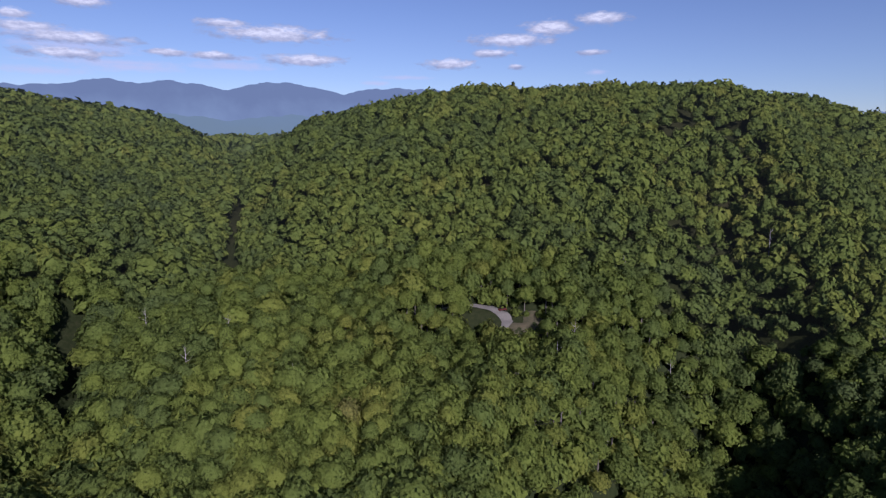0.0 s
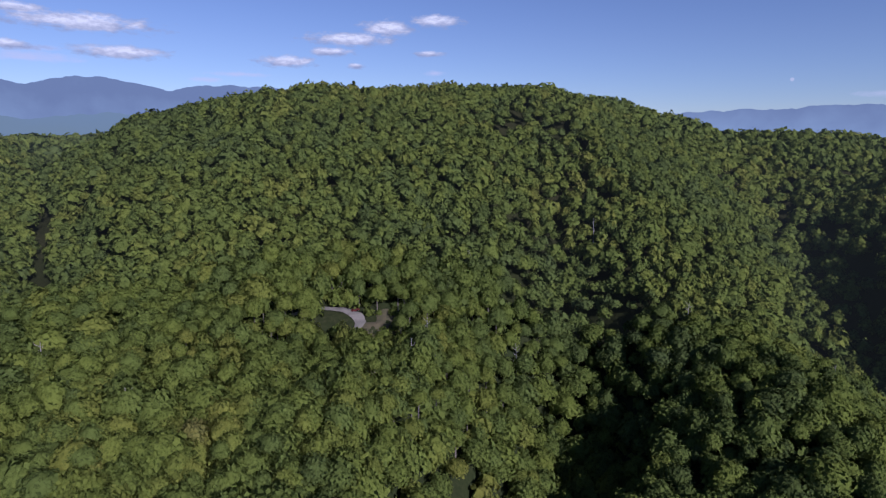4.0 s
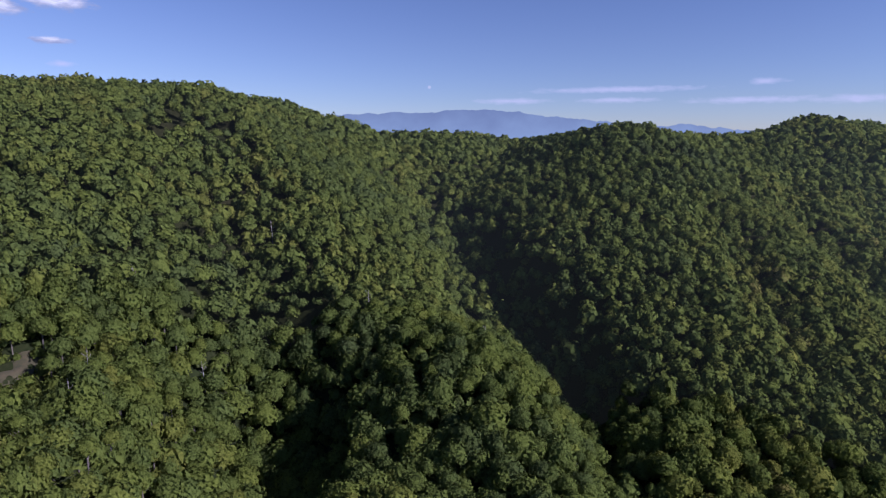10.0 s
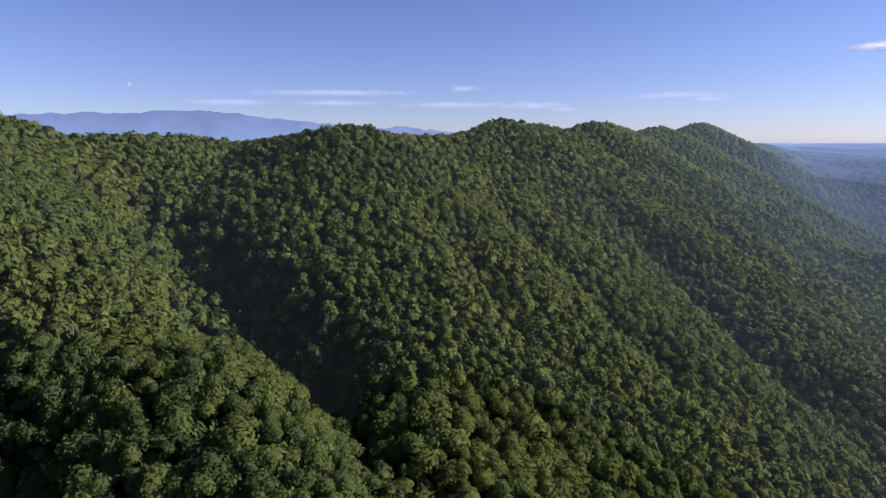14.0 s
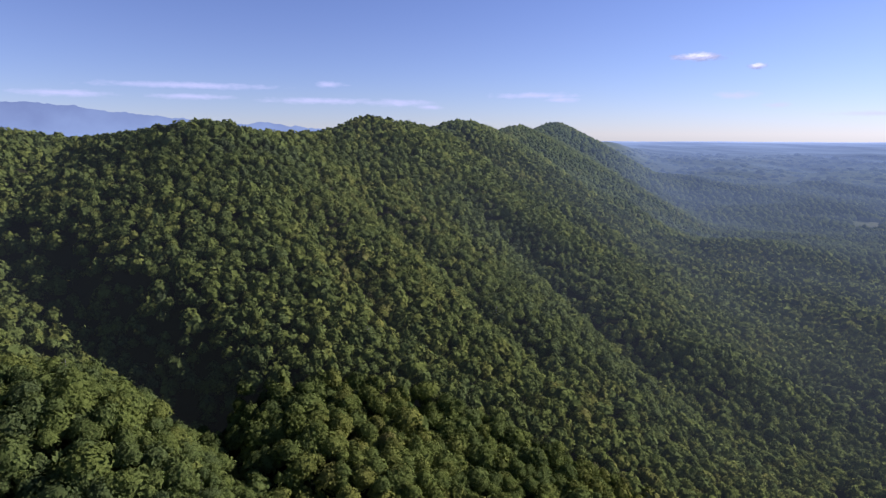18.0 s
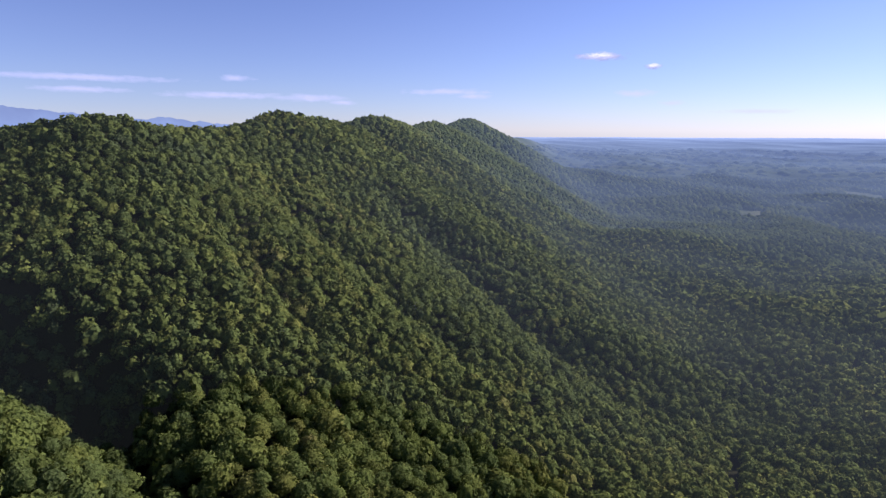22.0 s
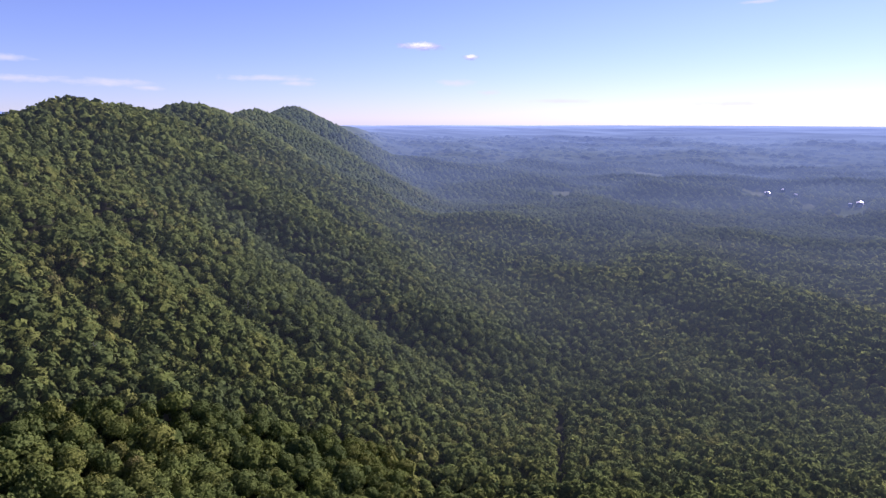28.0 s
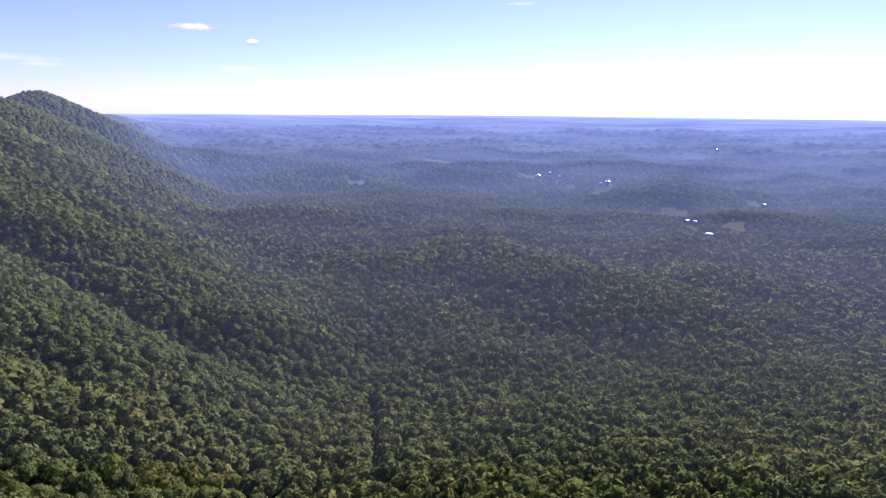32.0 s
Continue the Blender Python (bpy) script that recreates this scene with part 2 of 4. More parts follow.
def haze_material(name, near, far, glow, stops):
    """Woods or ground with blue haze painted in as emission, thicker with distance."""
    m, k = material(name)
    out = k.add("ShaderNodeOutputMaterial")
    geo = k.add("ShaderNodeNewGeometry")
    sep = k.add("ShaderNodeSeparateXYZ")
    k.put(sep.inputs[0], geo.outputs["Position"])
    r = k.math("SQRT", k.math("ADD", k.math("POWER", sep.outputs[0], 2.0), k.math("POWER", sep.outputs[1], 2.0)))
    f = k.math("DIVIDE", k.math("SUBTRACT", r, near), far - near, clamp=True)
    em = k.add("ShaderNodeEmission")
    bands = k.add("ShaderNodeMapping")
    k.put(bands.inputs["Vector"], geo.outputs["Position"])
    bands.vector_type = "TEXTURE"
    bands.inputs["Rotation"].default_value = (0, 0, radians(40))
    bands.inputs["Scale"].default_value = (420.0, 150.0, 400.0)
    b = k.noise(bands.outputs[0], 1.0, 5.0, 0.6)
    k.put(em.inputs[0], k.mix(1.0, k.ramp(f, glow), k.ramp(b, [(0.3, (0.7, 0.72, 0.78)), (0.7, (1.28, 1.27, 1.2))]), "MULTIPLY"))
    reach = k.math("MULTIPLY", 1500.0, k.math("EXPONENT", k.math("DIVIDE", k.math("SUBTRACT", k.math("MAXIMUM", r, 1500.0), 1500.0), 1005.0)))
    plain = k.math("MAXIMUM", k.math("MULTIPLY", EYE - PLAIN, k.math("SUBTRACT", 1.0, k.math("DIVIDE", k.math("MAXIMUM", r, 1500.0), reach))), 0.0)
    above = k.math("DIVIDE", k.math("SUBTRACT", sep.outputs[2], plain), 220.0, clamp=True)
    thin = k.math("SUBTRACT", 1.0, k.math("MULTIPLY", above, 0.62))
    # the painted haze is made stronger towards the sun, as scattered light is
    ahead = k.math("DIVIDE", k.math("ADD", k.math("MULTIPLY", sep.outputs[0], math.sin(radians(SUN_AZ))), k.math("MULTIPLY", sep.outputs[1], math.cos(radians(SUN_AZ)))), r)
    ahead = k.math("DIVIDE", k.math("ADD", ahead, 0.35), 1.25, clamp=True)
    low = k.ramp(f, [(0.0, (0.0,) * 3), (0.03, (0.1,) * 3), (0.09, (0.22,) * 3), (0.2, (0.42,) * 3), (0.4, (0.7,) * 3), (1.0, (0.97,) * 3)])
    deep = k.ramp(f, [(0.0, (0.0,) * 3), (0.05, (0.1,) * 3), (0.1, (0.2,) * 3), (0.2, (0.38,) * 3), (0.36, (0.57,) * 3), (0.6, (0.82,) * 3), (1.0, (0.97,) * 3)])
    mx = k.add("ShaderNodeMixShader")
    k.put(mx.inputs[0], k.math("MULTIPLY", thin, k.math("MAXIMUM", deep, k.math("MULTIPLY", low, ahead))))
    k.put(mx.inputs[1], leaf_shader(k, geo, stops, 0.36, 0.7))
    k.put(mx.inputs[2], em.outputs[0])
    k.put(out.inputs[0], mx.outputs[0])
    return m


BACKDROP = 700.0
# Glow colours of the painted haze, from near by to the horizon.
HAZE_GLOW = [(0.0, (0.078, 0.092, 0.088)), (0.2, (0.08, 0.107, 0.122)), (0.5, (0.1, 0.146, 0.19)), (0.8, (0.16, 0.23, 0.3)), (0.93, (0.25, 0.34, 0.42)), (1.0, (0.46, 0.56, 0.62))]
HAZE_FROM = 240.0
HAZE = haze_material("distant_woods", HAZE_FROM, 4850.0, HAZE_GLOW, GREENS)
FLOOR_HAZE = haze_material("forest_floor_haze_glow", HAZE_FROM, 4850.0, HAZE_GLOW, FLOOR)
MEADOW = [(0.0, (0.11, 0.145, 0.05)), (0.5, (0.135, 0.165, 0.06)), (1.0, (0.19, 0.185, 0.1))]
FIELD = haze_material("meadow_grass_haze_glow", HAZE_FROM, 4850.0, HAZE_GLOW, MEADOW)


# Hills that glow by themselves: haze painted into the emission, shifting with height.
def glowing_mountain_material(name, low, high):
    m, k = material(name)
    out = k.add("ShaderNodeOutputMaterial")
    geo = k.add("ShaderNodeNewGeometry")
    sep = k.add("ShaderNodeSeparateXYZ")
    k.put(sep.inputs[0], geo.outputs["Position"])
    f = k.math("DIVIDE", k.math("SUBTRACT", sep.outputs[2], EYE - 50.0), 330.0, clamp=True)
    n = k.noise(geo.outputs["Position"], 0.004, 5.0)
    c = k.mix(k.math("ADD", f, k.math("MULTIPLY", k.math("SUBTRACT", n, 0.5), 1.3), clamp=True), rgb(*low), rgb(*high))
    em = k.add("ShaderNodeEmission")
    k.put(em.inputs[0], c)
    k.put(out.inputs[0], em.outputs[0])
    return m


# ---- terrain ----
TREE = 14.0


def ridge(rows):
    """A crest line from rows of azimuth, distance and elevation seen from the camera's station."""
    pts = []
    for az, d, el in rows:
        a = radians(az)
        pts.append((d * math.sin(a), d * math.cos(a), EYE + d * math.tan(radians(el)) - TREE))
    return np.array(pts)


MAIN = ridge([(-20, 620, -5.0), (-14.1, 565, -0.4), (-8.8, 530, 2.1), (-3.5, 508, 3.5), (0.8, 500, 4.1), (4.5, 495, 4.6), (11.5, 500, 4.4), (17.6, 510, 4.8),
              (24.7, 530, 4.7), (31.3, 565, 3.5), (36.5, 590, 2.1), (42, 615, 0.5), (49, 640, 0.5), (55, 650, -0.2), (61.5, 575, 0.6), (64.5, 560, 1.0),
              (68.4, 600, 0.5), (73, 665, 0.2), (76, 700, 0.4), (79.8, 760, 1.55), (82.9, 850, 1.15), (84.9, 960, 0.55), (88.3, 1100, 1.45),
              (91.2, 1300, 0.3), (93.8, 1500, 0.8), (95.5, 1750, 0.3), (97.3, 2000, 1.15), (99.3, 2300, 0.05), (102, 2700, -0.35), (105, 3200, -1.1), (107, 3600, -2.0)])
WEST = ridge([(-80, 600, 6.0), (-60, 650, 5.5), (-45, 700, 4.3), (-35.4, 740, 3.4), (-31.9, 760, 2.2), (-28, 790, 1.0), (-23.8, 830, -0.2), (-15.7, 870, 0.0), (-8, 900, 0.0)])
# Spurs: the crest line, how steeply both sides fall, and how broad the top is.
SPURS = [
    (ridge([(-3, 400, -5.5), (-2, 330, -10.2), (0, 235, -18.6), (1, 150, -30.0), (5, 90, -46)]), 0.16, 40.0),
    (ridge([(8, 420, -5.0), (9, 330, -11.0), (10, 250, -18.3), (11, 185, -26.0), (12, 140, -35.0), (16, 90, -52.0)]), 0.36, 26.0),
    (ridge([(-32, 740, 2.5), (-31, 480, -4.0), (-31, 330, -10.0), (-30, 220, -20.0), (-30, 140, -32.0), (-28, 90, -46)]), 0.15, 40.0),
    (ridge([(32, 450, -9.0), (36, 355, -14.0), (44.7, 278, -17.6), (53, 244, -20.0), (57.5, 215, -24.6), (62, 190, -30.4), (66, 165, -37), (72, 140, -48)]), 0.5, 20.0),
    (ridge([(64.5, 560, 0.9), (66.5, 470, -4.5), (69.5, 400, -10.0), (73, 350, -17.0), (77, 325, -23.5), (82, 312, -29.0), (88, 300, -36)]), 0.56, 26.0),
    (ridge([(79.8, 760, 1.2), (85, 690, -5.0), (92, 640, -10.0), (101, 590, -14.5), (110, 530, -18.5)]), 0.42, 24.0),
    (ridge([(88.3, 1100, 1.0), (92, 1000, -3.5), (98, 880, -8.0), (105, 800, -11.5)]), 0.42, 24.0),
    (ridge([(93.8, 1500, 0.6), (97, 1400, -2.2), (101, 1250, -5.2), (106, 1150, -7.8)]), 0.42, 24.0),
]


# Gullies: the way along in azimuth and distance, then depth and width.
GULLIES = [
    ([(25, 470), (26.7, 390), (28, 335), (29.7, 285), (29, 241), (27, 200), (22.5, 162), (18, 60)], 42, 33),
    ([(44, 560), (46.6, 480), (51.4, 425), (55.5, 357), (60.6, 315), (62.5, 275), (66, 234), (76, 180)], 31, 25),
    ([(82.5, 760), (84.5, 690), (88.5, 650), (93, 610), (98, 560), (105, 500), (114, 430)], 13, 20),
    ([(86, 1050), (90, 930), (96, 820), (103, 740)], 16, 28),
    ([(76, 640), (79, 540), (84, 470), (90, 420), (97, 380)], 12, 20),
    ([(92, 1400), (96, 1250), (101, 1100)], 18, 36),
    ([(-17, 640), (-18.8, 470), (-19.4, 350), (-27, 300), (-33, 250), (-36, 180)], 15, 26),
    ([(71, 520), (74.5, 430), (79, 370), (85, 330)], 8, 16),
]


def vnoise(x, y, size, seed):
    """Smooth value noise on a lattice of that size, from -1 to 1."""
    u, v = x / size, y / size
    iu, iv = np.floor(u).astype(np.int64), np.floor(v).astype(np.int64)
    fu, fv = u - iu, v - iv
    fu, fv = fu * fu * (3 - 2 * fu), fv * fv * (3 - 2 * fv)

    def h(a, b):
        n = (a * 374761393 + b * 668265263 + seed * 974711) & 0x7FFFFFFF
        n = ((n ^ (n >> 13)) * 1274126177) & 0x7FFFFFFF
        return ((n ^ (n >> 16)) & 0xFFFF) / 32767.5 - 1.0

    return (h(iu, iv) * (1 - fu) + h(iu + 1, iv) * fu) * (1 - fv) + (h(iu, iv + 1) * (1 - fu) + h(iu + 1, iv + 1) * fu) * fv


def near_line(x, y, line):
    """Distance to a crest line, its height at the nearest place and the way along it."""
    best = np.full(x.shape, 1e9)
    zz, ss = np.zeros(x.shape), np.zeros(x.shape)
    run = 0.0
    for a, b in zip(line[:-1], line[1:]):
        e = b[:2] - a[:2]
        n = float(e @ e)
        t = np.clip(((x - a[0]) * e[0] + (y - a[1]) * e[1]) / n, 0, 1)
        d = np.hypot(x - a[0] - t * e[0], y - a[1] - t * e[1])
        m = d < best
        ts = t * t * (3 - 2 * t)
        best = np.where(m, d, best)
        zz = np.where(m, a[2] + (b[2] - a[2]) * ts, zz)
        ss = np.where(m, run + t * math.sqrt(n), ss)
        run += math.sqrt(n)
    return best, zz, ss


def smax(a, b, k):
    h = np.clip(0.5 + 0.5 * (a - b) / k, 0, 1)
    return b + (a - b) * h + k * h * (1 - h)


def wild_ground(x, y):
    """Height of the ground as nature left it."""
    x, y = np.asarray(x, float), np.asarray(y, float)
    r = np.hypot(x, y)
    far = np.where(r < 1500, r, 1500 * np.exp((np.maximum(r, 1500) - 1500) / 1005.0))
    lift = (EYE - PLAIN) * (1 - r / np.maximum(far, 1.0))
    rim = np.clip((r - 3000.0) / 1890.0, 0, 1)
    lift = lift + PLAIN - 30.0 * rim * rim
    fade = np.clip(1.6 - r / 2600.0, 0.12, 1.0)
    z = lift + fade * (20 * vnoise(x, y, 330, 3) + 13 * vnoise(x, y, 140, 5) + 5 * vnoise(x, y, 70, 6))
    for line, slope, ribs in ((MAIN, 0.56, 1.0), (WEST, 0.3, 0.6)):
        d, cz, s = near_line(x, y, line)
        grow = np.clip(d / 260.0, 0, 1) * np.clip((900 - d) / 500, 0, 1)
        rib = vnoise(s + 0.25 * d, d * 0.22, 95, 11) * 9 + vnoise(s - 0.2 * d, d * 0.3, 41, 12) * 5
        rounded = np.sqrt(d * d + 30.0 ** 2) - 30.0
        z = smax(cz - slope * rounded + ribs * rib * grow, z, 30.0)
    for line, slope, broad in SPURS:
        d, cz, s = near_line(x, y, line)
        rounded = np.sqrt(d * d + broad ** 2) - broad
        brink = 0.4 * np.maximum(d - 90.0, 0.0) if slope < 0.2 else 0.0
        z = smax(cz - slope * rounded - brink + 4 * vnoise(x, y, 60, 21), z, 14.0)
    for way, depth, width in GULLIES:
        line = np.array([(q * math.sin(radians(a)), q * math.cos(radians(a)), 0.0) for a, q in way])
        d, _, s = near_line(x, y, line)
        long = float(np.hypot(*np.diff(line[:, :2], axis=0).T).sum())
        z = z - depth * np.exp(-(d / width) ** 2) * np.clip((z - 4) / 40.0, 0.15, 1) * np.clip(0.12 + s / (0.6 * long), 0, 1)
    z = z + 1.5 * vnoise(x, y, 35, 31)
    # a bench below the road, falling away steeply
    az = np.degrees(np.arctan2(x, y))
    side = np.clip((9.0 - np.abs(az - 6.4)) / 4.0, 0, 1) * np.clip((286 - r) / 12.0, 0, 1) * np.clip((r - 190) / 40.0, 0, 1)
    cap = np.interp(r, [190, 225, 240, 250, 257, 263, 270, 288], [126, 131, 133, 135, 139.5, 146.5, 149, 154])
    return z + (np.minimum(z, cap) - z) * side


def station(az, d):
    return d * math.sin(radians(az)), d * math.cos(radians(az))


ROAD_WAY = [station(*q) for q in ((-13.6, 237), (-8.6, 236), (-4.3, 245), (-0.6, 264), (1.9, 271), (3.9, 273), (5.9, 272), (7.2, 269), (7.8, 263.5), (7.3, 258))]
_rx, _ry = np.array([p[0] for p in ROAD_WAY]), np.array([p[1] for p in ROAD_WAY])
_rz = wild_ground(_rx, _ry)
ROAD = np.stack([_rx, _ry, np.convolve(np.pad(_rz, 1, mode="edge"), (0.25, 0.5, 0.25), "valid")], 1)


def ground(x, y):
    """Height of the ground, with the road cut into it."""
    x, y = np.asarray(x, float), np.asarray(y, float)
    z = wild_ground(x, y)
    d, rz, _ = near_line(x, y, ROAD)
    w = np.clip((13 - d) / 8.0, 0, 1)
    return z * (1 - w) + rz * w


def mesh_from(name, verts, faces, mat, smooth=True, tint=None, outward=None):
    """A mesh from arrays: faces all of one size."""
    me = bpy.data.meshes.new(name)
    nf, k = faces.shape
    me.vertices.add(len(verts))
    me.vertices.foreach_set("co", np.ascontiguousarray(verts, np.float32).ravel())
    me.loops.add(nf * k)
    me.loops.foreach_set("vertex_index", np.ascontiguousarray(faces, np.int32).ravel())
    me.polygons.add(nf)
    me.polygons.foreach_set("loop_start", np.arange(0, nf * k, k, dtype=np.int32))
    me.update(calc_edges=True)
    if smooth:
        me.polygons.foreach_set("use_smooth", np.ones(nf, bool))
    if tint is not None:
        a = me.attributes.new("tint", "FLOAT", "POINT")
        a.data.foreach_set("value", np.ascontiguousarray(tint, np.float32))
    if outward is not None:
        a = me.attributes.new("outward", "FLOAT_VECTOR", "POINT")
        a.data.foreach_set("vector", np.ascontiguousarray(outward, np.float32).ravel())
    me.materials.append(mat)
    return me


def polar_sheet(name, radii, az0, az1, steps, mat, height):
    az = np.radians(np.linspace(az0, az1, steps))
    R, A = np.meshgrid(radii, az, indexing="ij")
    x, y = R * np.sin(A), R * np.cos(A)
    v = np.stack([x, y, height(x, y)], -1).reshape(-1, 3)
    i = np.arange((len(radii) - 1) * (steps - 1))
    i = (i // (steps - 1)) * steps + i % (steps - 1)
    f = np.stack([i, i + 1, i + 1 + steps, i + steps], 1)
    return new(name, mesh_from(name, v, f, mat))


near_r = np.concatenate([[0.02], np.arange(4, 300, 5.0), [300.0]])
outer_r = np.concatenate([np.arange(300, 400, 5.0), np.geomspace(400, BACKDROP, 60)])
far_r = np.geomspace(BACKDROP, 4890, 150)
g = polar_sheet("ground", near_r, -180, 180, 721, SOIL, ground)
tagged(g, "brown and green forest floor on steep mountain slopes", "ground", kind="structure")
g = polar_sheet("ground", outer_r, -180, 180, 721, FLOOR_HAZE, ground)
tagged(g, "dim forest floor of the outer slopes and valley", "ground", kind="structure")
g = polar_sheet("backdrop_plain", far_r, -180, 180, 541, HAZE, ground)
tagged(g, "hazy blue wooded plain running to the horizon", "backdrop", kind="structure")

# ---- distant mountains ----


def range_of_hills(name, az0, az1, r, rows, mat, label):
    az = np.linspace(az0, az1, 400)
    keys = np.array(rows, float)
    el = np.interp(az, keys[:, 0], keys[:, 1])
    el = el + 0.1 * vnoise(az * 10, az * 0, 9, 41) + 0.05 * vnoise(az * 10, az * 0, 3, 42)
    radii = np.array([1.0, 0.985, 0.97, 0.955, 0.94])
    lift = np.array([1.0, 0.72, 0.45, 0.2, -0.3])
    v = []
    for q, w in zip(radii, lift):
        rr = r * q * (1 + 0.004 * vnoise(az * 10, az * 0 + q * 60, 12, 43))
        z = EYE + rr * np.tan(np.radians(-1.2 + (el + 1.2) * w))
        v.append(np.stack([rr * np.sin(np.radians(az)), rr * np.cos(np.radians(az)), z], -1))
    v = np.array(v).reshape(-1, 3)
    n = len(az)
    i = np.arange(4 * (n - 1))
    i = (i // (n - 1)) * n + i % (n - 1)
    f = np.stack([i, i + 1, i + 1 + n, i + n], 1)
    ob = new(name, mesh_from(name, v, f, mat))
    return tagged(ob, label, "mountains", kind="structure")


BLUE_HILLS = glowing_mountain_material("blue_hills_haze_glow", (0.165, 0.235, 0.295), (0.115, 0.16, 0.222))
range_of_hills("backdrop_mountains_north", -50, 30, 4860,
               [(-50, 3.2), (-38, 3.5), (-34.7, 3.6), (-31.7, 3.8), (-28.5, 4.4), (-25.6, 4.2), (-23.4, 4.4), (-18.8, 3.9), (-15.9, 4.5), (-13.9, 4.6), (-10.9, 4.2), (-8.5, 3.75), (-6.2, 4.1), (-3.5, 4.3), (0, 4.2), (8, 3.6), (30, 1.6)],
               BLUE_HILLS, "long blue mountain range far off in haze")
GREEN_HILLS = glowing_mountain_material("green_hills_haze_glow", (0.12, 0.175, 0.19), (0.12, 0.18, 0.215))
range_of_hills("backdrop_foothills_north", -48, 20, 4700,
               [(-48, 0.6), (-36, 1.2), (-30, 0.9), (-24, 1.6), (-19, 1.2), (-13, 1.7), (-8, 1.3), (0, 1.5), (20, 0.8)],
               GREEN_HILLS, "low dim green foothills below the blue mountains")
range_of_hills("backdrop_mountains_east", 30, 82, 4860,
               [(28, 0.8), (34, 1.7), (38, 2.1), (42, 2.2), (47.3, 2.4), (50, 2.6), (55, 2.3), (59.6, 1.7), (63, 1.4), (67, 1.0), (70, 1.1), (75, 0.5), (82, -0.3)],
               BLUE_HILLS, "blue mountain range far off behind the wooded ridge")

# ---- woods ----
rng = np.random.default_rng(7)


def ico(level):
    bm = bmesh.new()
    bmesh.ops.create_icosphere(bm, subdivisions=level, radius=1.0)
    v = np.array([p.co[:] for p in bm.verts])
    f = np.array([[q.index for q in t.verts] for t in bm.faces])
    bm.free()
    return v, f


def crown_shape(quads, level, seed, peak=0.2):
    """A crown of unit radius, its foot at 0: a dome of rounded boughs, with small sprays of leaves standing out of it. Triangles."""
    g = np.random.default_rng(seed)
    n = 17
    k = np.arange(n) + 0.5
    up = 1 - 1.35 * k / n
    turn = k * 2.39996 + g.normal(0, 0.3, n)
    flat = np.sqrt(np.clip(1 - up * up, 0, 1))
    lobes = np.stack([flat * np.cos(turn), flat * np.sin(turn), up], 1) + g.normal(0, 0.12, (n, 3))
    lobes /= np.linalg.norm(lobes, axis=1, keepdims=True)
    gain = g.uniform(0.14, 0.4, n)

    def radius(d):
        c = np.clip((d @ lobes.T - 0.8) / 0.2, 0, 1)
        w = np.sqrt(c) * gain
        return 0.72 + w.max(-1), w.argmax(-1), c.max(-1)

    v, f = ico(level)
    f = f[v[f][:, :, 2].max(1) > -0.2]
    used, f = np.unique(f, return_inverse=True)
    v, f = v[used], f.reshape(-1, 3)
    rad, own, hold = radius(v)
    rough = 0.07 if level > 2 else 0.1
    core = v * (rad * (0.8 if quads else 1.04) * g.uniform(1 - rough, 1 + rough, len(v)))[:, None]
    swell = core - lobes[own] * 0.62
    swell /= np.linalg.norm(swell, axis=1, keepdims=True)
    face = v * 0.75 + swell * hold[:, None] * 0.6 + np.array([0, 0, 0.3])
    if quads:
        k = np.arange(quads) + 0.5
        up = 1 - 1.4 * k / quads
        turn = k * 2.39996
        flat = np.sqrt(np.clip(1 - up * up, 0, 1))
        d = np.stack([flat * np.cos(turn), flat * np.sin(turn), up], 1) + g.normal(0, 0.7 / math.sqrt(quads), (quads, 3))
        d /= np.linalg.norm(d, axis=1, keepdims=True)
        rad, own, hold = radius(d)
        c = d * (rad * g.uniform(0.86, 1.1, quads))[:, None]
        out = c - lobes[own] * 0.62
        out /= np.linalg.norm(out, axis=1, keepdims=True)
        way = d * 0.75 + out * hold[:, None] * 0.6 + np.array([0, 0, 0.3])
        nrm = way + (0.6 if quads > 100 else 0.4) * g.normal(size=c.shape)
        nrm /= np.linalg.norm(nrm, axis=1, keepdims=True)
        t = np.cross(nrm, g.normal(size=c.shape))
        t /= np.linalg.norm(t, axis=1, keepdims=True)
        b = np.cross(nrm, t)
        s = (1.75 / math.sqrt(quads) * g.uniform(0.7, 1.3, quads))[:, None]
        bend = nrm * s * 0.4
        q = np.stack([c - t * s - bend, c + b * s * 0.8, c + t * s - bend, c - b * s * 0.8], 1).reshape(-1, 3)
        i = np.arange(quads) * 4 + len(core)
        face = np.concatenate([face, np.repeat(way + 0.3 * g.normal(size=way.shape), 4, axis=0)])
        core = np.concatenate([core, q])
        f = np.concatenate([f, np.stack([i, i + 1, i + 2], 1), np.stack([i, i + 2, i + 3], 1)])
    core[:, :2] *= (1.08 - peak * np.clip(core[:, 2] + 0.2, 0, 1.3))[:, None]
    core[:, 2] = core[:, 2] * 1.05 + 0.75
    return core, f, face / np.linalg.norm(face, axis=1, keepdims=True)


